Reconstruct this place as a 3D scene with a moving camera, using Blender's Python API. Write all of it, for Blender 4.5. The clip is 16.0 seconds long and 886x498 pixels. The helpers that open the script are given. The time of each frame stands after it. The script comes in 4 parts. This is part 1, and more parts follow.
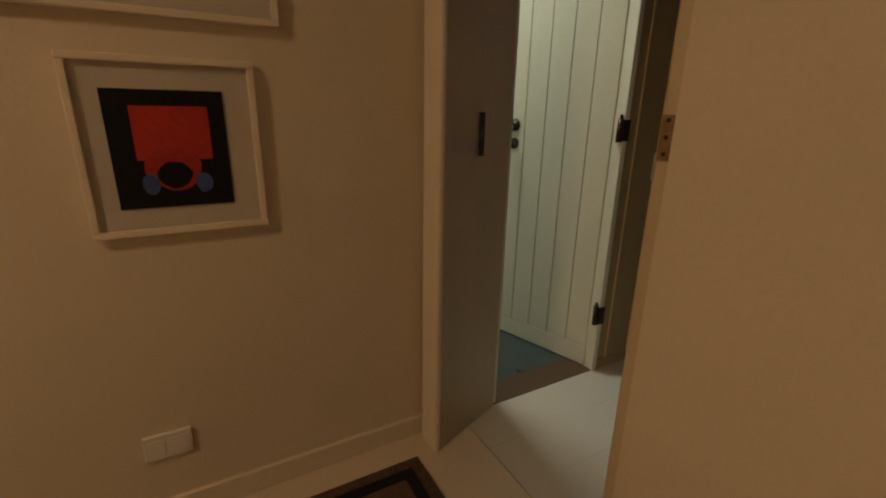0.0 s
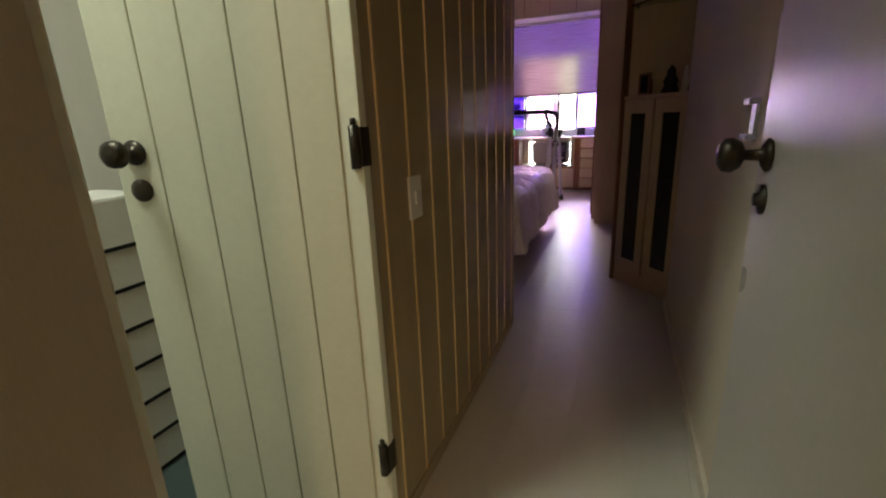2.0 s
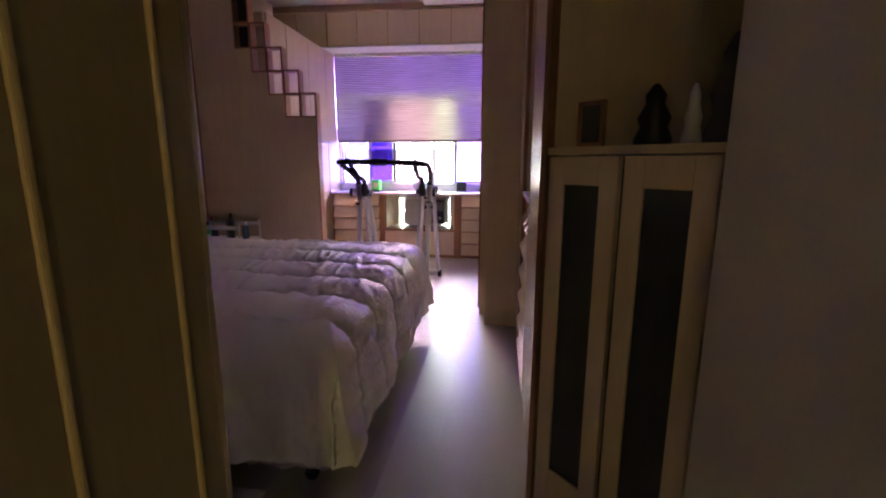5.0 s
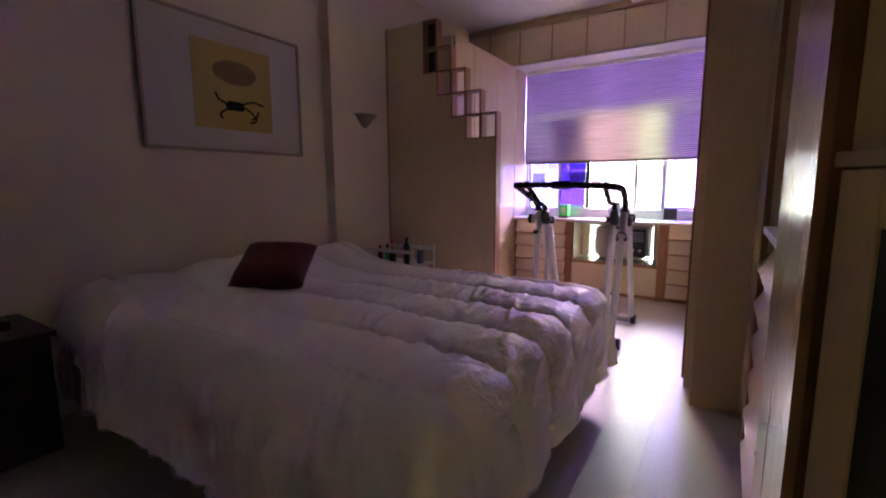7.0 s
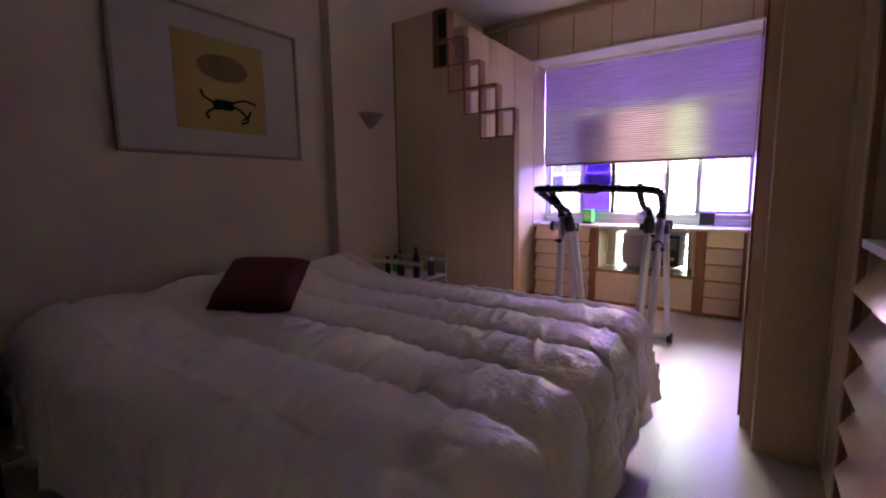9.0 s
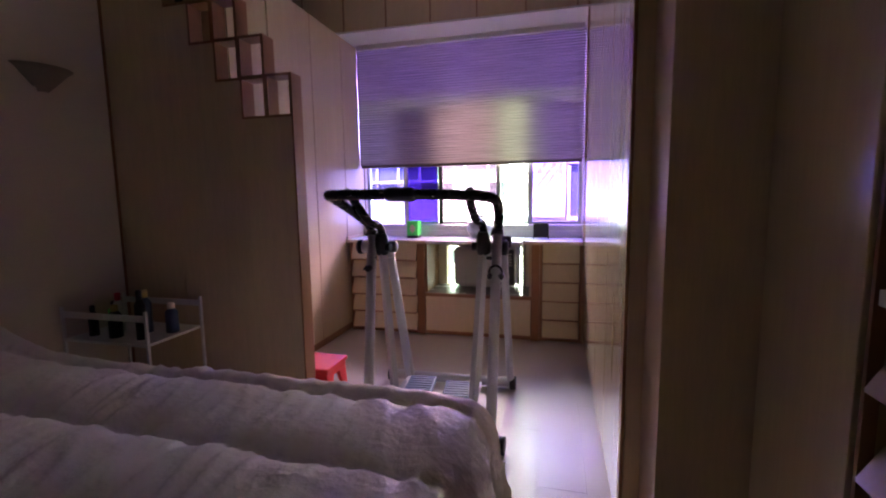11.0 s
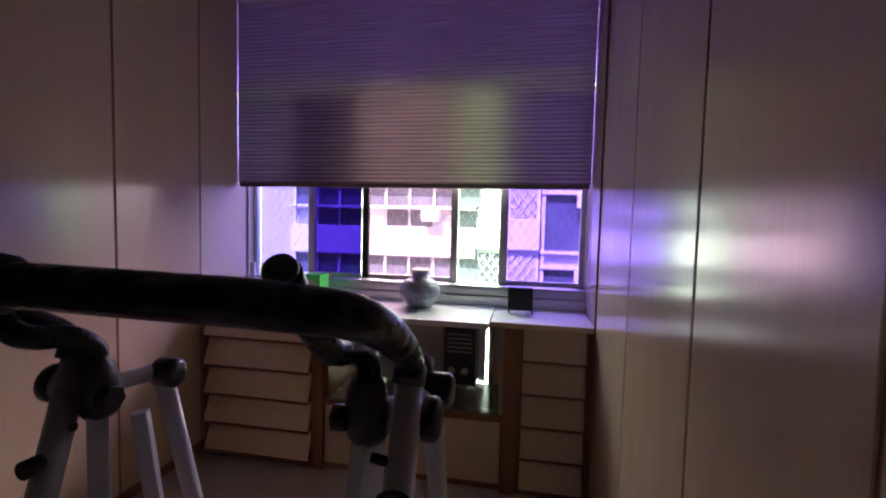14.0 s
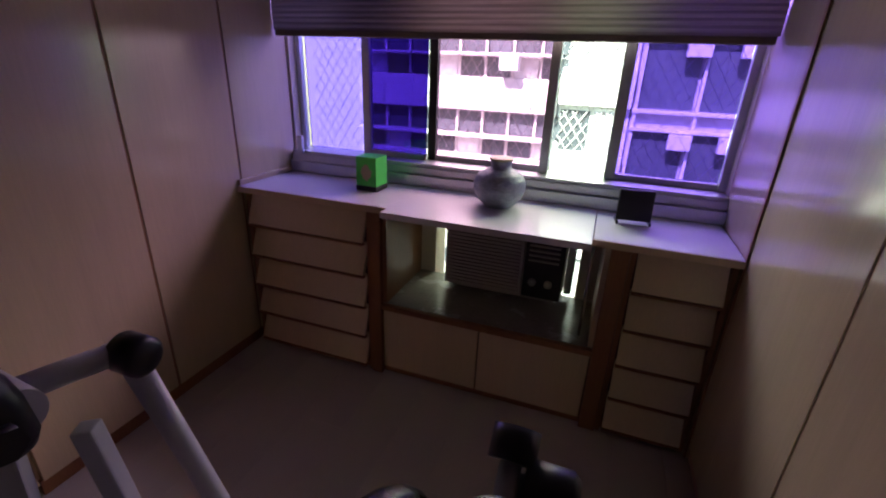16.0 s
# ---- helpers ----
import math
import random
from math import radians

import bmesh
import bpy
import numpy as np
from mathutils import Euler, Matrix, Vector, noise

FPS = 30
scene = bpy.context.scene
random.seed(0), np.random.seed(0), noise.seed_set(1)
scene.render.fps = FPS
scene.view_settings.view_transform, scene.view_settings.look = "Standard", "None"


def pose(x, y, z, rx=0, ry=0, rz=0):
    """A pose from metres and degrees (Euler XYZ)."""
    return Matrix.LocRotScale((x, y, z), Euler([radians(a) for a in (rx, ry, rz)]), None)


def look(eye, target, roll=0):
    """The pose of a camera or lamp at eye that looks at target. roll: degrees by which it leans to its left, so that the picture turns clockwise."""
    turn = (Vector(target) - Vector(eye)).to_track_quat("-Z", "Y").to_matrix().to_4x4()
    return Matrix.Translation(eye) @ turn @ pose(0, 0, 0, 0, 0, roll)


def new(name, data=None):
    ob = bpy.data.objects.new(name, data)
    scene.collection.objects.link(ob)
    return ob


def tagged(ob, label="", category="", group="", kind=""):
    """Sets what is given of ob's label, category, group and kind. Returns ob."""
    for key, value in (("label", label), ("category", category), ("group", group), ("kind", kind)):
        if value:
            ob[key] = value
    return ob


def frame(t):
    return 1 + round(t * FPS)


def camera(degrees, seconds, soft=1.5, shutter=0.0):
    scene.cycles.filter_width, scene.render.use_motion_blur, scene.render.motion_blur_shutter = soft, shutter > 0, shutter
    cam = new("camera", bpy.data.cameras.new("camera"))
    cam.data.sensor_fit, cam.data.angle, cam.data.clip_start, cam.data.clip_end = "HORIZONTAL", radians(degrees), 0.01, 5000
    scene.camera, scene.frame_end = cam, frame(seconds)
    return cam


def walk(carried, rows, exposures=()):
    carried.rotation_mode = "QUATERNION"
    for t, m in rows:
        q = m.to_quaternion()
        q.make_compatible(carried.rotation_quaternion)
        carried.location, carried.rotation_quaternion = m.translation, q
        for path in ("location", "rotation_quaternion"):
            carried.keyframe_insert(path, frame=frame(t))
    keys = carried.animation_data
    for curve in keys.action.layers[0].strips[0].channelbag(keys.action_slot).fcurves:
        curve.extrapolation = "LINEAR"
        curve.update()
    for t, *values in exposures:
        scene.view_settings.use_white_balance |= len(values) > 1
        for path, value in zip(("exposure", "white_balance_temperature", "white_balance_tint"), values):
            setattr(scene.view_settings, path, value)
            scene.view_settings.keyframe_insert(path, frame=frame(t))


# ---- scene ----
cam = camera(89.8, 16.0, soft=2.1)
PATH = [
    (0, (1.024, -2.387, 1.141), (-0.644, -1.457, 0.548), 1.1),
    (0.5, (0.819, -2.241, 1.161), (-0.708, -1.076, 0.602), 0.7),
    (1, (0.621, -2.12, 1.165), (-0.542, -0.595, 0.597), -0.6),
    (1.5, (0.456, -1.988, 1.141), (-0.461, -0.307, 0.565), -0.8),
    (2, (0.302, -1.731, 1.127), (-0.423, 0.049, 0.572), -2.4),
    (2.5, (0.197, -1.457, 1.137), (-0.181, 0.445, 0.647), -1.6),
    (3, (0.138, -1.201, 1.17), (-0.062, 0.739, 0.73), 0.3),
    (3.5, (0.14, -0.893, 1.136), (-0.025, 1.058, 0.73), 1.0),
    (5.8, (0.143, 0.373, 1.199), (-0.271, 2.298, 0.847), -1.0),
    (6, (0.101, 0.415, 1.17), (-0.406, 2.32, 0.832), -0.6),
    (6.5, (0.083, 0.515, 1.17), (-0.703, 2.326, 0.84), -0.5),
    (7, (0.155, 0.585, 1.18), (-0.907, 2.255, 0.90), -0.3),
    (7.5, (0.241, 0.642, 1.198), (-0.947, 2.229, 0.933), -1.1),
    (8, (0.17, 0.708, 1.194), (-0.988, 2.313, 0.899), -1.0),
    (8.5, (0.045, 0.769, 1.194), (-1.142, 2.353, 0.903), -0.9),
    (9, (-0.015, 0.896, 1.185), (-1.138, 2.53, 0.924), -0.9),
    (9.5, (-0.018, 1.158, 1.187), (-1.088, 2.83, 0.937), -0.6),
    (10, (-0.076, 1.415, 1.157), (-0.995, 3.175, 0.921), -1.4),
    (10.2, (-0.109, 1.525, 1.16), (-0.911, 3.342, 0.925), -1.5),
    (12.3, (-0.284, 2.682, 1.177), (-0.657, 4.634, 0.96), -0.2),
    (12.6, (-0.263, 2.854, 1.183), (-0.719, 4.795, 1.033), -0.3),
    (13, (-0.25, 3.045, 1.195), (-0.767, 4.97, 1.066), 0.2),
    (13.5, (-0.268, 3.266, 1.191), (-0.772, 5.194, 1.031), 0.1),
    (14, (-0.309, 3.485, 1.254), (-0.678, 5.447, 1.136), 1.4),
    (14.5, (-0.348, 3.603, 1.3), (-0.7, 5.559, 1.07), 1.9),
    (15, (-0.351, 3.737, 1.3), (-0.733, 5.621, 0.749), 1.4),
    (15.6, (-0.391, 3.915, 1.308), (-0.813, 5.72, 0.55), 2.5),
    (16, (-0.475, 3.985, 1.331), (-1.084, 5.737, 0.574), 2.3),
]
# exposure, world and sun
EXPOSURES = [(0.0, 3.85, 6500, 10), (1.0, 4.05, 6500, 6), (2.0, 4.3, 6500, 2), (3.5, 4.6, 6500, -8), (6.0, 4.95, 6500, -20), (7.5, 4.65, 6500, -21), (9.0, 4.55, 6500, -22),
             (10.0, 4.3, 6500, -23), (12.5, 3.15, 6500, -28), (13.5, 2.65, 6500, -27), (14.5, 2.1, 6500, -24), (15.5, 1.75, 6500, -18), (16.0, 1.75, 6500, -17)]
walk(cam, [(t, look(eye, target, roll)) for t, eye, target, roll in PATH], EXPOSURES)

world = bpy.data.worlds.new("sky")
scene.world = world
world.use_nodes = True
wn = world.node_tree.nodes
sky = wn.new("ShaderNodeTexSky")
sky.sky_type, sky.sun_disc = "NISHITA", False
sky.sun_elevation, sky.sun_rotation = radians(50), radians(200)
wn["Background"].inputs["Strength"].default_value = 0.15
world.node_tree.links.new(sky.outputs[0], wn["Background"].inputs["Color"])
sun = new("sun", bpy.data.lights.new("sun", "SUN"))
sun.data.energy, sun.data.angle, sun.data.color = 5.0, radians(0.5), (1.0, 0.95, 0.88)
sun.matrix_world = look((-6, -16, 20), (0, 10, -6))


def lamp(name, x, y, z, watts, colour, size, aim=None):
    ob = new(name, bpy.data.lights.new(name, "AREA"))
    ob.data.energy, ob.data.color, ob.data.shape, ob.data.size = watts, colour, "DISK", size
    ob.matrix_world = look((x, y, z), aim or (x, y + 0.001, 0))
    return ob


HALL = lamp("hall_light", 0.9, -4.2, 2.65, 1.5, (1.0, 0.68, 0.38), 0.3)
BATH = lamp("bathroom_light", -0.9, -1.5, 2.8, 1.5, (0.95, 1.0, 0.86), 0.4)
# sky light that falls through the window, from above the opening
SKYWIN = new("window_skylight", bpy.data.lights.new("window_skylight", "AREA"))
SKYWIN.data.energy, SKYWIN.data.color, SKYWIN.data.shape = 46, (1.0, 0.95, 0.81), "RECTANGLE"
SKYWIN.data.size, SKYWIN.data.size_y = 2.8, 0.95
SKYWIN.matrix_world = look((-0.6, 7.3, 2.2), (-0.75, 4.6, 1.3))


# materials
def mat(name, colour, rough=0.5, metal=0.0, vary=0.12, scale=6.0, stretch=(1, 1, 1), bump=0.05, fine=60.0, spec=0.5, coat=0.0, detail=4.0):
    m = bpy.data.materials.new(name)
    m.use_nodes = True
    n, l = m.node_tree.nodes, m.node_tree.links
    b = n["Principled BSDF"]
    b.inputs["Metallic"].default_value = metal
    b.inputs["Specular IOR Level"].default_value = spec
    b.inputs["Coat Weight"].default_value = coat
    b.inputs["Coat Roughness"].default_value = 0.12
    tc, mp = n.new("ShaderNodeTexCoord"), n.new("ShaderNodeMapping")
    mp.inputs["Scale"].default_value = stretch
    l.new(tc.outputs["Object"], mp.inputs[0])
    big, small = n.new("ShaderNodeTexNoise"), n.new("ShaderNodeTexNoise")
    big.inputs["Scale"].default_value, small.inputs["Scale"].default_value = scale, fine
    big.inputs["Detail"].default_value, small.inputs["Detail"].default_value = detail, 3
    l.new(mp.outputs[0], big.inputs["Vector"])
    l.new(mp.outputs[0], small.inputs["Vector"])
    add = n.new("ShaderNodeMath")
    add.operation = "ADD"
    l.new(big.outputs["Fac"], add.inputs[0])
    l.new(small.outputs["Fac"], add.inputs[1])
    info = n.new("ShaderNodeObjectInfo")
    add2 = n.new("ShaderNodeMath")
    add2.operation = "MULTIPLY_ADD"
    add2.inputs[1].default_value = 0.25
    l.new(info.outputs["Random"], add2.inputs[0])
    l.new(add.outputs[0], add2.inputs[2])
    ramp = n.new("ShaderNodeMapRange")
    ramp.inputs[1].default_value, ramp.inputs[2].default_value = 0.65, 1.6
    ramp.inputs[3].default_value, ramp.inputs[4].default_value = 1 - vary, 1 + vary
    l.new(add2.outputs[0], ramp.inputs[0])
    mul = n.new("ShaderNodeVectorMath")
    mul.operation = "SCALE"
    mul.inputs[0].default_value = colour
    l.new(ramp.outputs[0], mul.inputs["Scale"])
    l.new(mul.outputs[0], b.inputs["Base Color"])
    rr = n.new("ShaderNodeMapRange")
    rr.inputs[1].default_value, rr.inputs[2].default_value = 0.3, 0.7
    rr.inputs[3].default_value, rr.inputs[4].default_value = max(rough - 0.03, 0.02), min(rough + 0.04, 1)
    l.new(big.outputs["Fac"], rr.inputs[0])
    l.new(rr.outputs[0], b.inputs["Roughness"])
    if bump:
        bp = n.new("ShaderNodeBump")
        bp.inputs["Strength"].default_value, bp.inputs["Distance"].default_value = bump, 0.01
        l.new(add.outputs[0], bp.inputs["Height"])
        l.new(bp.outputs[0], b.inputs["Normal"])
    return m


def pane_material(name, tint, gloss=0.06):
    m = bpy.data.materials.new(name)
    m.use_nodes = True
    n, l = m.node_tree.nodes, m.node_tree.links
    tr, gl, mx = n.new("ShaderNodeBsdfTransparent"), n.new("ShaderNodeBsdfGlossy"), n.new("ShaderNodeMixShader")
    tr.inputs[0].default_value = (*tint, 1)
    gl.inputs["Roughness"].default_value = 0.03
    mx.inputs[0].default_value = gloss
    l.new(tr.outputs[0], mx.inputs[1])
    l.new(gl.outputs[0], mx.inputs[2])
    l.new(mx.outputs[0], n["Material Output"].inputs[0])
    return m


def blind_material():
    m = bpy.data.materials.new("blind_cloth")
    m.use_nodes = True
    n, l = m.node_tree.nodes, m.node_tree.links
    df, tl, mx = n.new("ShaderNodeBsdfDiffuse"), n.new("ShaderNodeBsdfTranslucent"), n.new("ShaderNodeMixShader")
    tc, mp, no = n.new("ShaderNodeTexCoord"), n.new("ShaderNodeMapping"), n.new("ShaderNodeTexNoise")
    mp.inputs["Scale"].default_value = (3, 3, 130)
    no.inputs["Scale"].default_value = 1.0
    l.new(tc.outputs["Object"], mp.inputs[0])
    l.new(mp.outputs[0], no.inputs["Vector"])
    rg = n.new("ShaderNodeMapRange")
    rg.inputs[1].default_value, rg.inputs[2].default_value, rg.inputs[3].default_value, rg.inputs[4].default_value = 0.3, 0.7, 0.75, 1.1
    l.new(no.outputs["Fac"], rg.inputs[0])
    for node, c in ((df, (0.36, 0.31, 0.28)), (tl, (0.62, 0.55, 0.50))):
        sc = n.new("ShaderNodeVectorMath")
        sc.operation = "SCALE"
        sc.inputs[0].default_value = c
        l.new(rg.outputs[0], sc.inputs["Scale"])
        l.new(sc.outputs[0], node.inputs["Color"])
    mx.inputs[0].default_value = 0.046
    l.new(df.outputs[0], mx.inputs[1])
    l.new(tl.outputs[0], mx.inputs[2])
    l.new(mx.outputs[0], n["Material Output"].inputs[0])
    return m


WALL = mat("painted_wall", (0.66, 0.58, 0.46), 0.7, vary=0.05, scale=2.5, bump=0.08, fine=90)
CEIL = mat("white_ceiling", (0.78, 0.77, 0.75), 0.8, vary=0.03, scale=2, bump=0.03)
FLOOR = mat("pale_laminate", (0.56, 0.52, 0.45), 0.38, vary=0.03, scale=3, stretch=(5, 1.2, 1), bump=0.008, fine=22, spec=0.4)
TILE = mat("hall_stone_floor", (0.62, 0.52, 0.40), 0.3, vary=0.06, scale=5, bump=0.02)
LAMI = mat("cream_laminate", (0.64, 0.52, 0.33), 0.2, vary=0.07, scale=2.0, stretch=(9, 9, 0.7), bump=0.012, fine=14, spec=0.9, coat=0.6)
MAPLE = mat("maple_veneer", (0.58, 0.44, 0.28), 0.36, vary=0.10, scale=2.5, stretch=(10, 10, 0.9), bump=0.04, fine=16)
TRIM = mat("brown_wood_edge", (0.26, 0.12, 0.05), 0.45, vary=0.18, scale=3, stretch=(12, 12, 1), bump=0.06, fine=20)
PANEL = mat("olive_lacquered_board", (0.36, 0.28, 0.16), 0.32, vary=0.10, scale=2, stretch=(8, 8, 0.8), bump=0.05, fine=14)
GROOVE = mat("yellowish_groove", (0.72, 0.54, 0.27), 0.5, vary=0.12, scale=4, bump=0.03)
BEAD = mat("cream_painted_board", (0.78, 0.77, 0.63), 0.42, vary=0.05, scale=3, bump=0.04)
BEADLINE = mat("board_joint", (0.34, 0.30, 0.19), 0.7, vary=0.1)
WHITEDOOR = mat("white_lacquered_door", (0.52, 0.49, 0.45), 0.3, vary=0.05, scale=2, bump=0.03)
FRAMEW = mat("painted_door_frame", (0.55, 0.46, 0.32), 0.45, vary=0.08, scale=3, stretch=(6, 6, 1), bump=0.04)
METAL = mat("dark_bronze", (0.06, 0.05, 0.04), 0.38, 0.8, vary=0.2)
RUST = mat("worn_steel", (0.30, 0.20, 0.11), 0.5, 0.6, vary=0.4, scale=40)
CHROME = mat("dull_chrome", (0.55, 0.54, 0.52), 0.22, 1.0, vary=0.05, bump=0)
ALU = mat("aluminium", (0.55, 0.56, 0.56), 0.38, 0.9, vary=0.08, bump=0.02)
BLACK = mat("black_plastic", (0.010, 0.009, 0.012), 0.38, vary=0.2, scale=20)
FOAM = mat("black_foam_grip", (0.005, 0.005, 0.008), 0.27, vary=0.15, scale=30, bump=0.012, fine=200, spec=0.32)
GREYPAINT = mat("grey_enamel", (0.46, 0.46, 0.48), 0.3, vary=0.05, scale=10, bump=0.01)
DUVET = mat("white_satin_quilt", (0.88, 0.85, 0.79), 0.36, vary=0.04, scale=9, bump=0.45, fine=40)
DARKBASE = mat("dark_bed_base", (0.05, 0.04, 0.035), 0.7, vary=0.2)
REDCLOTH = mat("wine_red_cloth", (0.10, 0.010, 0.014), 0.75, vary=0.15, scale=12, bump=0.2, fine=160)
REDPLASTIC = mat("red_plastic", (0.62, 0.03, 0.04), 0.35, vary=0.05)
BLUE = mat("blue_grey_plastic", (0.07, 0.10, 0.17), 0.55, vary=0.15, scale=25, bump=0.2, fine=120)
COUNTER = mat("white_counter_laminate", (0.74, 0.72, 0.72), 0.22, vary=0.04, scale=4, bump=0.01)
GREEN = mat("green_card", (0.12, 0.72, 0.10), 0.5, vary=0.04)
PINKCARD = mat("pale_print", (0.52, 0.45, 0.25), 0.5, vary=0.15)
# sconce colour darker than the wall, to give its side turned from the window
SCONCE = mat("shaded_plaster_sconce", (0.30, 0.25, 0.19), 0.7, vary=0.08)
CERAMIC = mat("grey_glazed_pottery", (0.27, 0.29, 0.34), 0.4, vary=0.4, scale=26, stretch=(1, 1, 2.2), bump=0.5, fine=70)
ACBODY = mat("beige_ac_plastic", (0.42, 0.40, 0.36), 0.5, vary=0.06)
# near-black colour stands for the shade inside niches and cabinets
SHADEINT = mat("shaded_interior", (0.05, 0.04, 0.03), 0.8, vary=0.15)
FRAMEWHITE = mat("whitewashed_frame", (0.74, 0.66, 0.54), 0.4, vary=0.06, scale=8)
FRAMEBROWN = mat("thin_brown_frame", (0.32, 0.26, 0.19), 0.4, vary=0.1)
MATBOARD = mat("grey_white_mount", (0.52, 0.48, 0.42), 0.8, vary=0.02, bump=0.02)
YELLOWPRINT = mat("ochre_print", (0.44, 0.34, 0.11), 0.7, vary=0.1, scale=9)
BROWNPRINT = mat("brown_print", (0.20, 0.13, 0.05), 0.7, vary=0.25, scale=14)
BLACKPRINT = mat("black_print", (0.008, 0.008, 0.012), 0.7, vary=0.3, scale=10, spec=0.2)
REDPRINT = mat("red_print", (0.42, 0.02, 0.012), 0.6, vary=0.35, scale=9)
BLUEPRINT = mat("blue_print", (0.05, 0.09, 0.28), 0.6, vary=0.4, scale=16)
PLASTICW = mat("white_plastic", (0.74, 0.72, 0.68), 0.4, vary=0.03)
PLASTICLILAC = mat("pearl_plastic", (0.66, 0.62, 0.74), 0.3, vary=0.03)
SMOKED = mat("smoked_ribbed_glass", (0.035, 0.035, 0.035), 0.22, vary=0.25, scale=4, stretch=(40, 40, 1), bump=0.1)
RUG = mat("dark_patterned_rug", (0.09, 0.05, 0.035), 0.95, vary=0.6, scale=28, bump=0.6, fine=160)
GREENTILE = mat("grey_green_tile", (0.06, 0.08, 0.08), 0.3, vary=0.25, scale=7, bump=0.03)
THRESH = mat("dark_wood_threshold", (0.10, 0.055, 0.03), 0.4, vary=0.25, scale=5, stretch=(1, 8, 1))
# one plaster twice: paler as sunlit, greyer with shade put into its colour
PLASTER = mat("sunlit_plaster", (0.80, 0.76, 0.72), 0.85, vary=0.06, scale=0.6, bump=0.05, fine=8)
SHADEPLASTER = mat("shaded_plaster", (0.55, 0.52, 0.54), 0.85, vary=0.1, scale=0.5, bump=0.05, fine=8)
DARKGLASS = mat("far_window_glass", (0.10, 0.11, 0.13), 0.2, vary=0.4, scale=0.7, bump=0)
WHITEPAINT = mat("white_paint", (0.82, 0.82, 0.80), 0.6, vary=0.05, scale=1)
ASPHALT = mat("asphalt", (0.05, 0.05, 0.05), 0.9, vary=0.2, scale=0.5)
GLASSCLEAR = pane_material("clear_glass_shelf", (0.80, 0.88, 0.84), 0.12)
TINT_LILAC = pane_material("lilac_glass", (0.47, 0.39, 0.88))
TINT_DEEP = pane_material("deep_violet_glass", (0.13, 0.07, 0.42))
TINT_ROSE = pane_material("rose_violet_glass", (0.95, 0.72, 0.95))
TINT_VIOLET = pane_material("violet_glass", (0.46, 0.33, 0.88))
BLINDCLOTH = blind_material()


# building helpers
def box(bm, x0, x1, y0, y1, z0, z1, bevel=0.0):
    vs = [bm.verts.new((x, y, z)) for x in (x0, x1) for y in (y0, y1) for z in (z0, z1)]
    fs = [bm.faces.new([vs[i] for i in f]) for f in ((0, 1, 3, 2), (4, 6, 7, 5), (0, 4, 5, 1), (2, 3, 7, 6), (0, 2, 6, 4), (1, 5, 7, 3))]
    if bevel:
        es = {e for f in fs for e in f.edges}
        bmesh.ops.bevel(bm, geom=list(es), offset=bevel, segments=2, affect="EDGES", profile=0.6)
    return bm


def B(*a, bevel=0.0):
    return box(bmesh.new(), *a, bevel=bevel)


def lathe(rings, cx=0.0, cy=0.0, seg=32):
    """A turned body from (radius, height) rings."""
    bm = bmesh.new()
    rows = [[bm.verts.new((cx + r * math.cos(2 * math.pi * k / seg), cy + r * math.sin(2 * math.pi * k / seg), z)) for k in range(seg)] for r, z in rings]
    for a, b in zip(rows, rows[1:]):
        for k in range(seg):
            bm.faces.new((a[k], a[(k + 1) % seg], b[(k + 1) % seg], b[k])).smooth = True
    bm.faces.new(rows[0][::-1])
    bm.faces.new(rows[-1])
    return bm


def smooth_path(points, n=8):
    ps = [Vector(p) for p in points]
    ps = [2 * ps[0] - ps[1]] + ps + [2 * ps[-1] - ps[-2]]
    out = []
    for i in range(1, len(ps) - 2):
        a, b, c, d = ps[i - 1:i + 3]
        for k in range(n):
            t = k / n
            out.append(0.5 * (2 * b + (c - a) * t + (2 * a - 5 * b + 4 * c - d) * t * t + (3 * b - a - 3 * c + d) * t ** 3))
    return out + [ps[-2]]


def tube(points, r, seg=14, n=8, curved=True, bm=None):
    """A round bar along points."""
    bm = bm or bmesh.new()
    ps = smooth_path(points, n) if curved else [Vector(p) for p in points]
    side = None
    rows = []
    for i, p in enumerate(ps):
        d = (ps[min(i + 1, len(ps) - 1)] - ps[max(i - 1, 0)]).normalized()
        if side is None:
            side = d.orthogonal().normalized()
        side = (side - d * side.dot(d)).normalized()
        up = d.cross(side)
        rows.append([bm.verts.new(p + r * (side * math.cos(2 * math.pi * k / seg) + up * math.sin(2 * math.pi * k / seg))) for k in range(seg)])
    for a, b in zip(rows, rows[1:]):
        for k in range(seg):
            bm.faces.new((a[k], a[(k + 1) % seg], b[(k + 1) % seg], b[k])).smooth = True
    bm.faces.new(rows[0][::-1])
    bm.faces.new(rows[-1])
    return bm


def turned(bm, m):
    bmesh.ops.transform(bm, matrix=m, verts=bm.verts)
    return bm


def place_of(ob):
    p = Vector((0, 0, 0))
    while ob:
        p, ob = p + ob.location, ob.parent
    return p


def part(name, bm, material, parent=None, label="", shift=True):
    """Links a bmesh, made in world places, as one mesh under parent."""
    bmesh.ops.recalc_face_normals(bm, faces=bm.faces)
    me = bpy.data.meshes.new(name)
    bm.to_mesh(me)
    bm.free()
    if parent and shift:
        me.transform(Matrix.Translation(-place_of(parent)))
    me.materials.append(material)
    ob = new(name, me)
    ob.parent = parent
    return tagged(ob, label) if label else ob


def thing(name, label, category, x, y, z, group=""):
    ob = new(name)
    ob.location, ob.empty_display_size = (x, y, z), 0.1
    return tagged(ob, label, category, group)


def struct(name, bm, material, label, category):
    return tagged(part(name, bm, material), label, category, kind="structure")


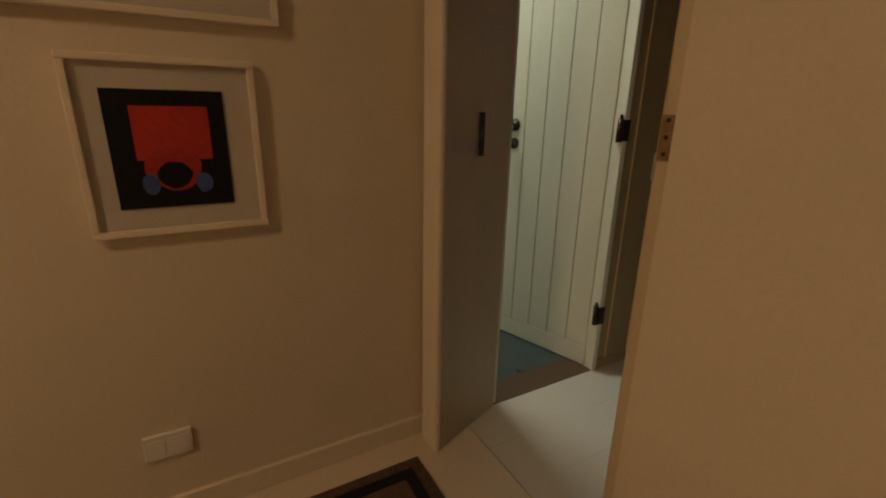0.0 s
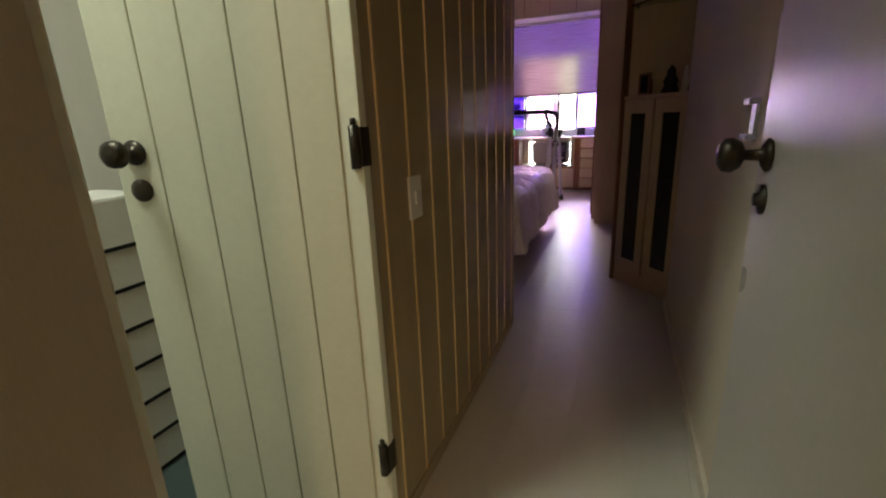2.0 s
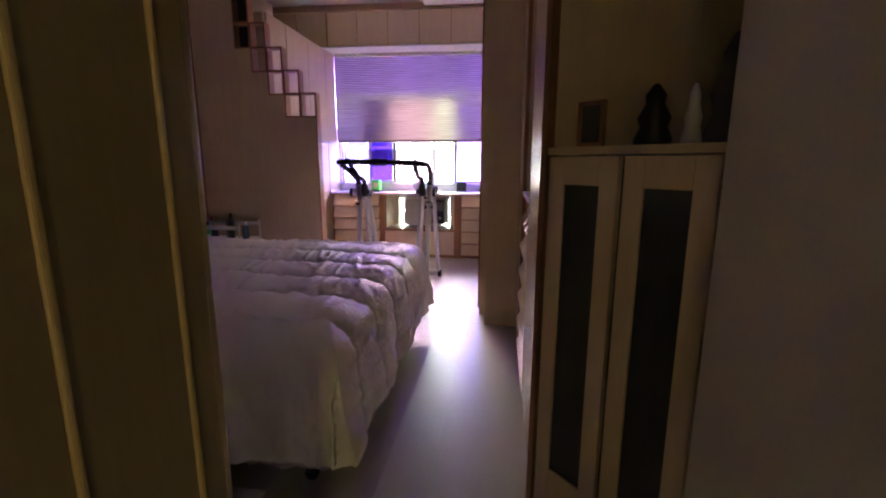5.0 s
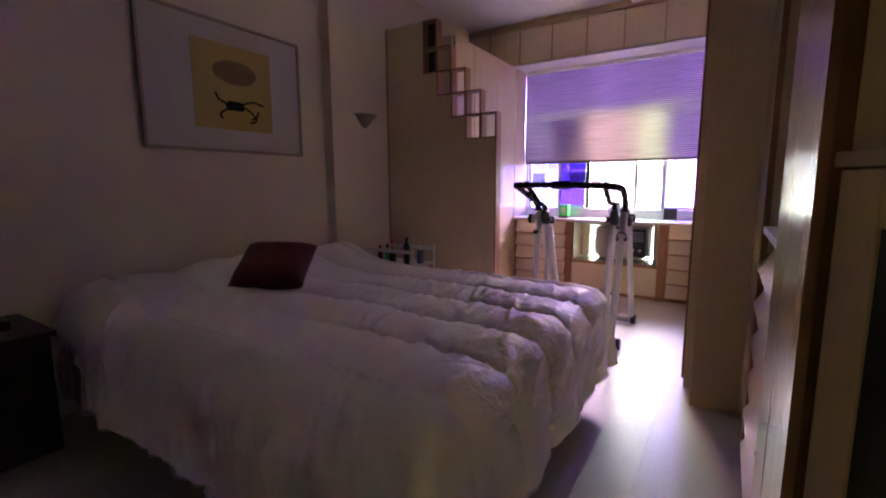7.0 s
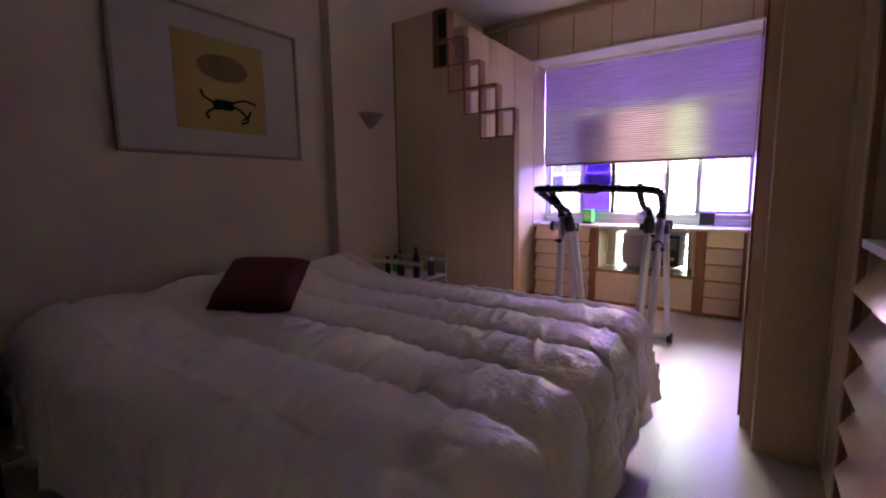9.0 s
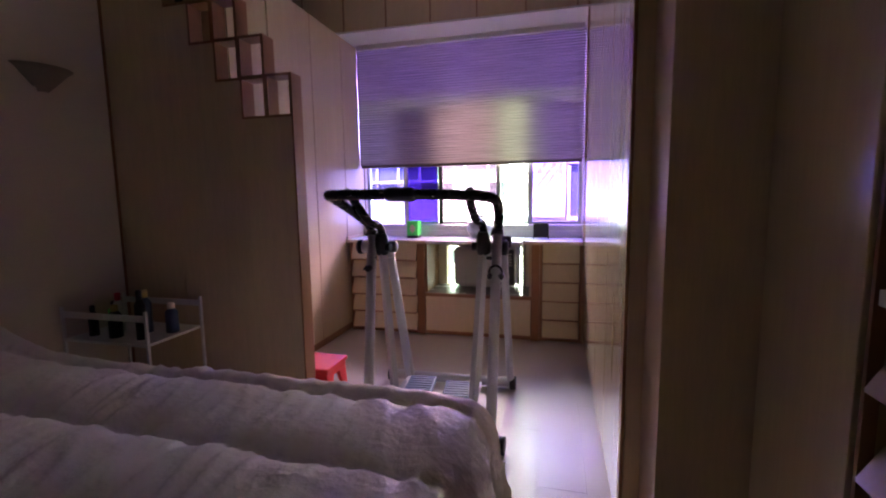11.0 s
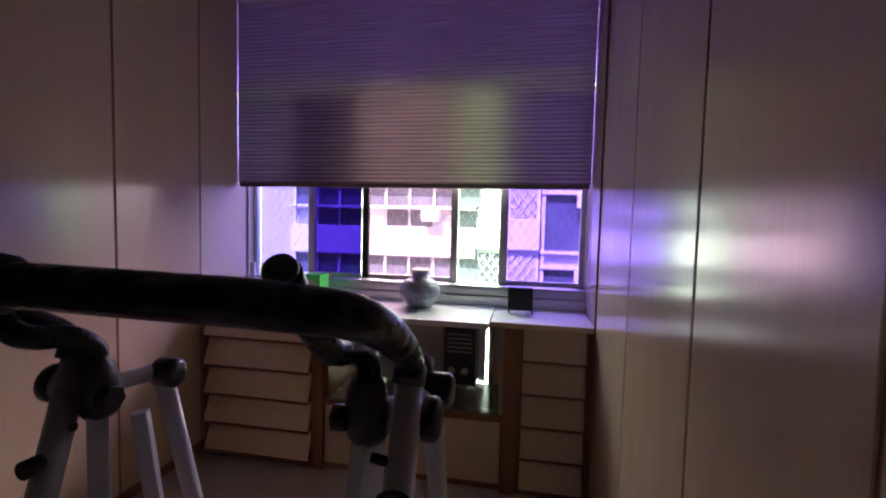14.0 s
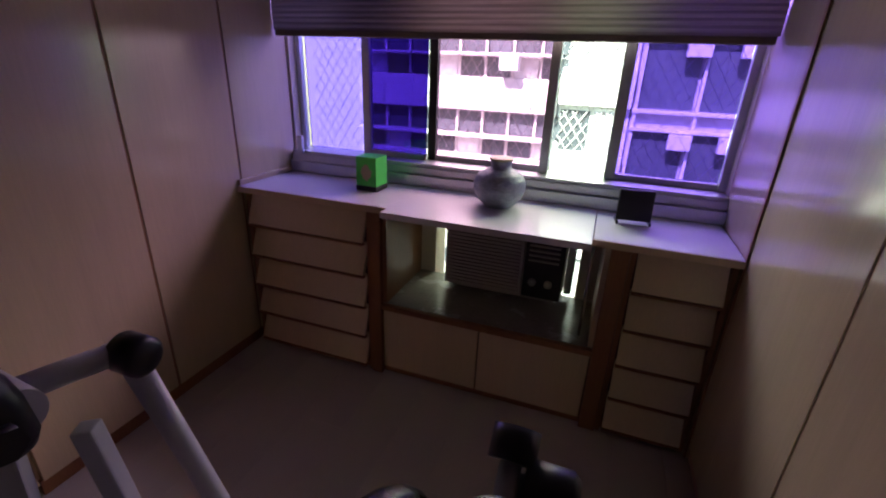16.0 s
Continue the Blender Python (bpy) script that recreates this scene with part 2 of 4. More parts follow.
# ---------------------------------------------------------------- setting
H = 3.0
fl = struct("floor", B(-3.0, 0.9, -1.60, 6.1, -0.12, -0.004), FLOOR, "pale glossy laminate floor of corridor and bedroom", "floor")
struct("floor_hall", B(-0.5, 3.2, -5.2, -1.604, -0.12, 0.0), TILE, "polished beige stone floor of the hall", "floor")
struct("ceiling", B(-3.1, 3.3, -5.3, 6.2, H, H + 0.15), CEIL, "plain white plaster ceiling", "ceiling")
struct("ceiling_drop", B(-0.75, 0.9, 0.75, 5.46, H - 0.07, H), CEIL, "lowered white plaster ceiling with spotlights", "ceiling")
# left wall of hall and corridor, with the bathroom doorway
XL = -0.22
struct("wall_hall", B(XL - 0.13, XL, -5.2, -1.45, 0, H), WALL, "beige painted hall wall", "wall")
struct("wall_corridor", B(XL - 0.13, XL, -1.45, -0.87, 2.10, H), WALL, "painted wall above the bathroom door", "wall")
pw = struct("wall_panelled", B(XL - 0.13, XL - 0.012, -0.87, 0.56, 0, H), PANEL, "olive lacquered wall of vertical boards with pale joints", "wall")
struct("wall_bedroom_back", B(-2.82, XL - 0.13, 0.45, 0.565, 0, H), WALL, "painted back wall of the bedroom", "wall")
struct("wall_picture", B(-2.82, -2.69, 0.565, 6.1, 0, H), WALL, "cream painted wall behind the bed head", "wall")
struct("wall_pilaster", B(-2.69, -2.59, 3.24, 5.5, 0, H), WALL, "shallow painted pilaster beside the bed", "wall")
struct("wall_corridor_side", B(0.60, 0.74, -1.42, 1.05, 0, H), WALL, "plain painted corridor wall", "wall")
struct("wall_closet_back", B(0.86, 0.98, 1.0, 6.1, 0, H), WALL, "painted wall behind the closets", "wall")
struct("wall_hall_front", B(0.596, 3.2, -1.765, -1.42, 0, H), WALL, "warm lit painted hall wall", "wall")
struct("wall_hall_top", B(XL, 0.596, -1.765, -1.42, 2.16, H), WALL, "painted wall above the entrance door", "wall")
struct("wall_hall_right", B(3.2, 3.3, -5.2, -1.42, 0, H), WALL, "painted hall wall", "wall")
struct("wall_hall_back", B(-0.35, 3.3, -5.32, -5.2, 0, H), WALL, "painted hall wall", "wall")
# window wall with its opening
WY = 5.92
struct("wall_window_low", B(-2.82, 0.98, WY, WY + 0.14, 0, 0.30), WALL, "painted wall under the window", "wall")
struct("wall_window_low_side_1", B(-2.82, -1.185, WY, WY + 0.14, 0.30, 0.88), WALL, "painted wall under the window", "wall")
struct("wall_window_low_side_2", B(-0.495, 0.98, WY, WY + 0.14, 0.30, 0.88), WALL, "painted wall under the window", "wall")
struct("wall_window_mid", B(-1.185, -0.495, WY, WY + 0.14, 0.72, 0.88), WALL, "painted wall over the air conditioner", "wall")
struct("wall_window_top", B(-2.82, 0.98, WY, WY + 0.14, 2.52, H), WALL, "painted wall over the window", "wall")
struct("wall_window_left", B(-2.82, -1.97, WY, WY + 0.14, 0.88, 2.52), WALL, "painted wall beside the window", "wall")
struct("wall_window_right", B(0.0, 0.98, WY, WY + 0.14, 0.88, 2.52), WALL, "painted wall beside the window", "wall")
# bathroom
struct("bathroom_floor", B(-2.4, XL - 0.131, -3.2, 0.45, -0.12, 0.002), GREENTILE, "dark grey-green tiled bathroom floor", "floor")
struct("bathroom_threshold", B(XL - 0.13, XL, -1.45, -0.87, -0.10, 0.004), THRESH, "dark brown wooden door threshold", "threshold")
struct("wall_bathroom_side", B(-2.5, -2.4, -3.2, 0.48, 0, H), PLASTICW, "white bathroom wall", "wall")
struct("wall_bathroom_end", B(-2.4, XL - 0.13, -3.32, -3.2, 0, H), PLASTICW, "white bathroom wall", "wall")

# baseboards
struct("baseboard_hall", B(XL, XL + 0.014, -5.2, -1.765, 0, 0.075, bevel=0.003), WALL, "low painted baseboard of the hall", "baseboard")
struct("baseboard_corridor", B(0.586, 0.60, -1.42, 1.05, 0, 0.06, bevel=0.003), WALL, "low painted baseboard", "baseboard")
struct("baseboard_panel", B(XL - 0.012, XL + 0.004, -0.87, 0.56, 0, 0.05, bevel=0.002), PANEL, "low dark baseboard under the boards", "baseboard")

# boards of the panelled corridor wall, with rounded battens between
step = 0.147
y, first = -0.868, 0.063
while y < 0.55:
    y1 = min(y + (first or step) - 0.010, 0.56)
    part("board", B(XL - 0.012, XL, y, y1, 0.05, H - 0.002, bevel=0.002), PANEL, pw)
    if y1 + 0.010 < 0.56:
        part("joint", B(XL - 0.012, XL + 0.003, y1 + 0.0005, y1 + 0.0095, 0.05, H - 0.002, bevel=0.003), GROOVE, pw)
    y, first = y1 + 0.010, 0
part("wall_end", B(XL - 0.13, XL, 0.56, 0.572, 0, H - 0.002, bevel=0.002), PANEL, pw)


def wall_switch(y, z, x, face, label):
    sw = thing("light_switch", label, "light switch", x, y, z)
    s = face
    part("plate", B(*sorted((x, x + s * 0.009)), y - 0.036, y + 0.036, z - 0.058, z + 0.058, bevel=0.003), PLASTICW, sw)
    part("rocker", B(*sorted((x + s * 0.009, x + s * 0.014)), y - 0.011, y + 0.011, z - 0.018, z + 0.018, bevel=0.002), PLASTICW, sw)


wall_switch(-0.645, 0.93, XL, 1, "white plastic light switch on the boarded wall")
hk = thing("wall_holder", "small pearl plastic holder on the corridor wall", "wall holder", 0.60, -0.39, 1.05)
for z0 in (1.05, 1.135):
    part("clip", B(0.575, 0.60, -0.42, -0.36, z0, z0 + 0.014, bevel=0.003), PLASTICLILAC, hk)
part("plate", B(0.592, 0.60, -0.415, -0.37, 1.064, 1.135, bevel=0.002), PLASTICLILAC, hk)

# entrance door frame
bm = bmesh.new()
lo4 = [bm.verts.new((x, y, 0.0)) for x, y in ((XL, -1.762), (-0.098, -1.762), (-0.214, -1.45), (XL, -1.45))]
ext = bmesh.ops.extrude_face_region(bm, geom=[bm.faces.new(lo4)])
bmesh.ops.translate(bm, vec=(0, 0, 2.16), verts=[v for v in ext["geom"] if isinstance(v, bmesh.types.BMVert)])
df = tagged(part("door_frame_1", bm, FRAMEW), "painted wooden entrance door frame with strike plate", "door frame", kind="structure")
part("post", B(0.567, 0.595, -1.755, -1.42, 0, 2.16, bevel=0.003), FRAMEW, df)
part("header", B(-0.105, 0.567, -1.76, -1.585, 2.10, 2.16, bevel=0.004), FRAMEW, df)
part("architrave", B(-0.196, -0.090, -1.782, -1.762, 0, 2.20, bevel=0.008), FRAMEWHITE, df, "pale front edge moulding")
sp0 = part("strike_plate", turned(B(-0.001, 0.004, -0.012, 0.012, 1.01, 1.14, bevel=0.001), pose(-0.1442, -1.609, 0, 0, 0, 20.4)), METAL, df, "dark metal strike plate")
part("keeper", turned(B(0.004, 0.006, -0.007, 0.007, 1.06, 1.09), pose(-0.1442, -1.609, 0, 0, 0, 20.4)), CHROME, sp0)
hp = part("hinge_plate", B(0.570, 0.593, -1.759, -1.755, 1.075, 1.142, bevel=0.001), RUST, df, "worn steel plate with dark screws")
for dz in (0.008, 0.033, 0.058):
    part("screw", B(0.579, 0.585, -1.761, -1.759, 1.073 + dz, 1.079 + dz, bevel=0.001), METAL, hp)
for z0 in (0.26, 1.03, 1.84):
    part("hinge", tube([(0.560, -1.515, z0), (0.560, -1.515, z0 + 0.09)], 0.010, curved=False), METAL, df, "dark metal butt hinge")


def knob_set(door, x, y, z, s, axis_label="dark bronze round door knob"):
    rose = lathe([(0.0, 0), (0.026, 0), (0.028, 0.004), (0.02, 0.010), (0.010, 0.014), (0.009, 0.036), (0.022, 0.042), (0.030, 0.055), (0.028, 0.068), (0.016, 0.076), (0.001, 0.078)], seg=24)
    part("door_knob", turned(rose, Matrix.Translation((x, y, z)) @ Matrix.Rotation(radians(90 * s), 4, "Y")), METAL, door, axis_label)
    esc = lathe([(0.0, 0), (0.026, 0), (0.026, 0.004), (0.012, 0.008), (0.011, 0.014), (0.001, 0.014)], seg=20)
    part("key_plate", turned(esc, Matrix.Translation((x, y, z - 0.075)) @ Matrix.Rotation(radians(90 * s), 4, "Y")), METAL, door, "dark oval key plate")


# entrance door, open against the corridor wall
d1 = tagged(part("door_1", B(0.530, 0.566, -1.50, -0.765, 0.008, 2.09, bevel=0.003), WHITEDOOR), "white lacquered entrance door standing open", "door", kind="structure")
knob_set(d1, 0.530, -0.828, 1.05, -1)
part("latch", B(0.540, 0.557, -0.767, -0.762, 0.96, 1.1), CHROME, d1, "steel latch plate")

# bathroom door of boards, ajar into the bathroom
d2 = tagged(part("door_2", B(0, 0.53, -0.030, -0.012, 0.008, 2.09), BEADLINE), "cream painted boarded bathroom door standing open", "door", kind="structure")
for i in range(5):
    a = i * 0.106
    part("board", B(a + 0.002, a + 0.104, -0.036, -0.006, 0.10, 2.09, bevel=0.002), BEAD, d2)
part("rail", B(0.0, 0.53, -0.037, -0.005, 0.008, 0.098, bevel=0.002), BEAD, d2)
kb = lathe([(0.0, 0), (0.026, 0), (0.028, 0.004), (0.02, 0.010), (0.010, 0.014), (0.009, 0.036), (0.022, 0.042), (0.030, 0.055), (0.028, 0.068), (0.016, 0.076), (0.001, 0.078)], seg=24)
part("door_knob", turned(kb, Matrix.Translation((0.475, -0.005, 1.085)) @ Matrix.Rotation(radians(-90), 4, "X")), METAL, d2, "dark bronze round door knob")
kb = lathe([(0.0, 0), (0.026, 0), (0.026, 0.004), (0.012, 0.008), (0.001, 0.010)], seg=20)
part("key_plate", turned(kb, Matrix.Translation((0.477, -0.005, 1.0)) @ Matrix.Rotation(radians(-90), 4, "X")), METAL, d2, "dark oval key plate")
# leaf runs from its hinges into the bathroom
d2.matrix_world = Matrix.Translation((-0.262, -0.905, 0)) @ Matrix.Rotation(radians(196.5), 4, "Z")
df2 = tagged(part("door_frame_2", B(XL - 0.135, XL + 0.006, -0.895, -0.868, 0, 2.12, bevel=0.003), BEAD), "cream painted bathroom door frame", "door frame", kind="structure")
part("post", B(XL - 0.135, XL - 0.005, -1.449, -1.43, 0, 2.12, bevel=0.003), BEAD, df2)
part("header", B(XL - 0.135, XL + 0.006, -1.43, -0.895, 2.095, 2.12, bevel=0.003), BEAD, df2)
for z0 in (0.235, 1.035, 1.84):
    hb = part("hinge", tube([(-0.228, -0.902, z0), (-0.228, -0.902, z0 + 0.09)], 0.011, curved=False), METAL, df2, "dark metal butt hinge")
    part("pin", tube([(-0.228, -0.902, z0 + 0.09), (-0.228, -0.902, z0 + 0.105)], 0.006, curved=False), METAL, hb)
    part("leaf", B(-0.235, -0.2125, -0.9, -0.8635, z0 + 0.004, z0 + 0.086), METAL, hb)

# glimpse of the bathroom
st = thing("storage_tower", "white plastic storage tower with dark slots", "storage tower", -1.22, -0.94, 0)
part("body", B(-1.35, -1.10, -1.12, -0.76, 0.02, 0.95, bevel=0.01), PLASTICW, st)
for i in range(6):
    part("slot", B(-1.101, -1.096, -1.08, -0.80, 0.14 + i * 0.13, 0.152 + i * 0.13), BLACK, st)
part("foot", B(-1.34, -1.11, -1.11, -0.77, 0.0, 0.02), BLACK, st)
bt = thing("bottle", "white bottle on the bathroom storage tower", "bottle", -1.2, -0.95, 0.95)
part("body", lathe([(0.03, 0.95), (0.036, 0.96), (0.036, 1.06), (0.015, 1.09)], -1.2, -0.95, 20), PLASTICW, bt)
part("cap", lathe([(0.016, 1.09), (0.016, 1.12), (0.006, 1.125)], -1.2, -0.95, 16), BLACK, bt)

# hall: framed pictures, socket, rug
def framed(name, label, x, y0, y1, z0, z1, w, material, depth, parts_in):
    p = thing(name, label, "picture", x, (y0 + y1) / 2, z0)
    part("mount", B(x, x + depth * 0.5, y0 + w, y1 - w, z0 + w, z1 - w), MATBOARD, p)
    for nm, a in (("frame_bottom", (y0, y1, z0, z0 + w)), ("frame_top", (y0, y1, z1 - w, z1)), ("frame_side", (y0, y0 + w, z0 + w, z1 - w)), ("frame_side", (y1 - w, y1, z0 + w, z1 - w))):
        part(nm, B(x, x + depth, *a, bevel=0.003), material, p)
    for nm, fy0, fy1, fz0, fz1, m in parts_in:
        part(nm, B(x + depth * 0.5, x + depth * 0.5 + 0.003, fy0, fy1, fz0, fz1), m, p)
    return p


def blob(x, cy, cz, ry, rz, seed, wob=0.12, seg=40):
    bm = bmesh.new()
    vs = []
    for i in range(seg):
        a = 2 * math.pi * i / seg
        r = 1 + wob * noise.noise((math.cos(a) * 1.7 + seed, math.sin(a) * 1.7, seed))
        vs.append(bm.verts.new((x, cy + ry * r * math.cos(a), cz + rz * r * math.sin(a))))
    r = bmesh.ops.extrude_face_region(bm, geom=[bm.faces.new(vs)])
    bmesh.ops.translate(bm, vec=(0.0015, 0, 0), verts=[v for v in r["geom"] if isinstance(v, bmesh.types.BMVert)])
    return bm


p1 = framed("picture", "red and black abstract print in a white frame", XL, -2.61, -2.235, 0.845, 1.245, 0.016, FRAMEWHITE, 0.022,
            [("print", -2.548, -2.31, 0.91, 1.175, BLACKPRINT)])
bm = bmesh.new()
box(bm, XL + 0.0142, XL + 0.0158, -2.50, -2.345, 1.02, 1.14, bevel=0.0007)
part("red_shape", bm, REDPRINT, p1)
part("red_shape", blob(XL + 0.0144, -2.43, 1.0, 0.06, 0.05, 3), REDPRINT, p1)
part("dark_shape", blob(XL + 0.0162, -2.43, 0.985, 0.036, 0.03, 5), BLACKPRINT, p1)
part("blue_shape", blob(XL + 0.0147, -2.48, 0.965, 0.018, 0.024, 7), BLUEPRINT, p1)
part("blue_shape", blob(XL + 0.0147, -2.37, 0.965, 0.018, 0.024, 9), BLUEPRINT, p1)
framed("picture", "large white framed print on the hall wall", XL, -2.95, -2.165, 1.325, 1.9, 0.016, FRAMEWHITE, 0.022, [("print", -2.75, -2.35, 1.45, 1.78, MATBOARD)])
so = thing("wall_socket", "pale plastic double socket low on the wall", "socket", XL, -2.55, 0.25)
part("plate", B(XL, XL + 0.01, -2.605, -2.49, 0.215, 0.29, bevel=0.003), PLASTICW, so)
for yy in (-2.577, -2.518):
    part("outlet", B(XL + 0.01, XL + 0.012, yy - 0.022, yy + 0.022, 0.23, 0.275, bevel=0.0008), PLASTICW, so)
rg = thing("rug", "dark patterned woven hall rug with a border", "rug", 0.5, -2.4, 0)
part("woven_base", B(-0.10, 0.95, -3.9, -1.845, 0.0, 0.010, bevel=0.003), RUG, rg)
part("border", B(-0.06, 0.91, -3.86, -1.885, 0.010, 0.0125), BLACKPRINT, rg, "dark border band")
part("field", B(-0.02, 0.87, -3.82, -1.925, 0.0125, 0.0145), RUG, rg)

# ---------------------------------------------------------------- bay of the window
# counter in three slabs
cn = thing("counter", "white laminate window counter in three slabs", "counter", -0.98, 5.7, 0.78)
part("slab", B(-1.98, -1.243, 5.50, WY + 0.02, 0.785, 0.81, bevel=0.003), COUNTER, cn)
part("slab", B(-1.240, -0.462, 5.43, WY + 0.02, 0.787, 0.813, bevel=0.003), COUNTER, cn)
part("slab", B(-0.459, -0.004, 5.50, WY + 0.02, 0.785, 0.81, bevel=0.003), COUNTER, cn)
part("edge", B(-1.98, -1.243, 5.494, 5.50, 0.783, 0.808), MAPLE, cn, "wood edge strip")
part("edge", B(-0.459, -0.004, 5.494, 5.50, 0.783, 0.808), MAPLE, cn, "wood edge strip")
cs = thing("counter_upstand", "narrow wooden upstand along the bay", "upstand", -1.9, 5.7, 0.81)
part("strip", B(-1.98, -1.965, 5.50, WY, 0.812, 0.835, bevel=0.002), MAPLE, cs)


def drawer_unit(x0, x1, yf, depth, z0, z1, n, label):
    u = thing("drawer_unit", label, "drawer unit", (x0 + x1) / 2, yf, z0)
    part("body", B(x0 + 0.01, x1 - 0.01, yf + 0.035, yf + depth, z0, z1), SHADEINT, u)
    for side in ((x0, x0 + 0.018), (x1 - 0.018, x1)):
        part("side", B(*side, yf + 0.002, yf + depth, z0, z1, bevel=0.002), TRIM, u)
    part("plinth", B(x0 + 0.018, x1 - 0.018, yf + 0.02, yf + 0.035, z0, z0 + 0.03), TRIM, u)
    h = (z1 - z0 - 0.03) / n
    for i in range(n):
        a = z0 + 0.03 + i * h
        bm = bmesh.new()
        q = [(yf + 0.022, a + h - 0.004), (yf - 0.030, a + 0.014), (yf - 0.012, a + 0.008), (yf + 0.036, a + h - 0.004)]
        L = [bm.verts.new((x0 + 0.022, p, z)) for p, z in q]
        R = [bm.verts.new((x1 - 0.022, p, z)) for p, z in q]
        bm.faces.new(L)
        bm.faces.new(R[::-1])
        for j in range(4):
            bm.faces.new((L[j], R[j], R[(j + 1) % 4], L[(j + 1) % 4]))
        bmesh.ops.bevel(bm, geom=list(bm.edges), offset=0.0025, segments=2, affect="EDGES")
        fr_ = part("drawer_front", bm, LAMI, u)
        # thin brown strip draws the overhang's shadow below the front
        part("lip", B(x0 + 0.022, x1 - 0.022, yf - 0.031, yf - 0.008, a + 0.001, a + 0.0075), TRIM, fr_)
    return u


drawer_unit(-1.96, -1.33, 5.515, 0.38, 0, 0.782, 5, "cream drawer unit with slanted fronts under the counter")
drawer_unit(-0.33, -0.008, 5.515, 0.38, 0, 0.782, 5, "narrow cream drawer unit with slanted fronts")
ac = thing("cabinet", "low wooden cabinet with open air conditioner bay", "cabinet", -0.83, 5.6, 0)
for x0, x1 in ((-1.328, -1.28), (-0.395, -0.332)):
    part("upright", B(x0, x1, 5.505, WY, 0, 0.782, bevel=0.003), TRIM, ac, "reddish brown wooden upright")
part("shelf", B(-1.28, -0.395, 5.51, WY + 0.001, 0.335, 0.36, bevel=0.002), TRIM, ac)
part("shelf_top", B(-1.278, -0.397, 5.53, WY, 0.3605, 0.364), mat("grey_dusty_shelf", (0.26, 0.24, 0.22), 0.25, vary=0.2, scale=8), ac, "dusty grey shelf surface")
part("base", B(-1.28, -0.395, 5.56, 5.90, 0.0, 0.335), SHADEINT, ac)
for x0, x1 in ((-1.276, -0.842), (-0.836, -0.399)):
    part("door", B(x0, x1, 5.52, 5.54, 0.035, 0.33, bevel=0.003), LAMI, ac)
part("plinth", B(-1.28, -0.395, 5.535, 5.555, 0.0, 0.034), TRIM, ac)
part("inner_side", B(-1.28, -1.262, 5.53, WY, 0.364, 0.78), TRIM, ac)
part("inner_side", B(-0.413, -0.395, 5.53, WY, 0.364, 0.78), MAPLE, ac)
ct = thing("curtain_rod", "thin steel rod beside the air conditioner", "rod", -0.45, 5.6, 0.36)
part("rod", tube([(-0.452, 5.6, 0.366), (-0.452, 5.6, 0.785)], 0.006, curved=False), CHROME, ct)

# air conditioner in the wall
au = thing("air_conditioner", "beige window air conditioner with louvred grille", "air conditioner", -0.82, 5.85, 0.40)
part("body", B(-1.09, -0.55, 5.80, 6.30, 0.385, 0.715, bevel=0.012), ACBODY, au)
part("support", B(-1.05, -0.6, 5.83, 6.25, 0.36, 0.385), ACBODY, au)
part("grille_frame", B(-1.085, -0.725, 5.775, 5.80, 0.395, 0.705, bevel=0.008), ACBODY, au)
for i in range(17):
    z0 = 0.412 + i * 0.0168
    part("slat", B(-1.07, -0.74, 5.766, 5.777, z0, z0 + 0.0075), ACBODY, au)
part("filler", B(-0.548, -0.513, 5.90, 5.93, 0.385, 0.72), ALU, au, "grey metal filler strip")
cp = part("control_panel", B(-0.722, -0.555, 5.785, 5.80, 0.395, 0.705, bevel=0.006), BLACK, au, "dark control panel")
for i in range(5):
    z0 = 0.57 + i * 0.023
    part("vane", B(-0.705, -0.575, 5.779, 5.787, z0, z0 + 0.007), ACBODY, cp)
for xx in (-0.68, -0.61):
    part("dial", turned(lathe([(0.018, 0), (0.018, 0.008), (0.013, 0.016), (0.001, 0.016)], seg=20), Matrix.Translation((xx, 5.785, 0.47)) @ Matrix.Rotation(radians(90), 4, "X")), ACBODY, cp)
# things on the counter
gb = thing("tea_box", "bright green card box with a pale print", "box", -1.45, 5.78, 0.81)
part("carton", turned(B(-0.05, 0.05, -0.05, 0.05, 0.022, 0.15, bevel=0.002), pose(-1.435, 5.735, 0.81, 0, 0, -2)), GREEN, gb)
part("base", turned(B(-0.051, 0.051, -0.051, 0.051, 0.0, 0.022, bevel=0.001), pose(-1.435, 5.735, 0.81, 0, 0, -2)), BLACK, gb, "black base band")
part("print", turned(turned(blob(0, 0, 0, 0.026, 0.034, 2, 0.4), Matrix.Rotation(radians(-90), 4, "Z")), pose(-1.435, 5.735, 0.81, 0, 0, -2) @ Matrix.Translation((0, -0.0505, 0.085))), PINKCARD, gb, "pale flower print")
va = thing("vase", "round grey textured pottery vase on the counter", "vase", -0.85, 5.72, 0.813)
part("body", lathe([(0.055, 0.813), (0.06, 0.818), (0.09, 0.85), (0.105, 0.885), (0.104, 0.915), (0.088, 0.945), (0.055, 0.962), (0.042, 0.968), (0.040, 0.99), (0.047, 1.004), (0.043, 1.005), (0.035, 0.99), (0.035, 0.97)], -0.85, 5.73, 48), CERAMIC, va)
part("rim", lathe([(0.036, 0.998), (0.046, 1.0), (0.048, 1.006), (0.044, 1.010), (0.034, 1.006)], -0.85, 5.73, 48), PINKCARD, va, "sandy unglazed rim")
db = thing("photo_frame", "small dark photo frame standing on the counter", "photo frame", -0.34, 5.73, 0.81)
part("frame", turned(B(-0.062, 0.062, -0.008, 0.008, 0.012, 0.128, bevel=0.003), pose(-0.33, 5.735, 0.81, -6, 0, 6)), BLACK, db)
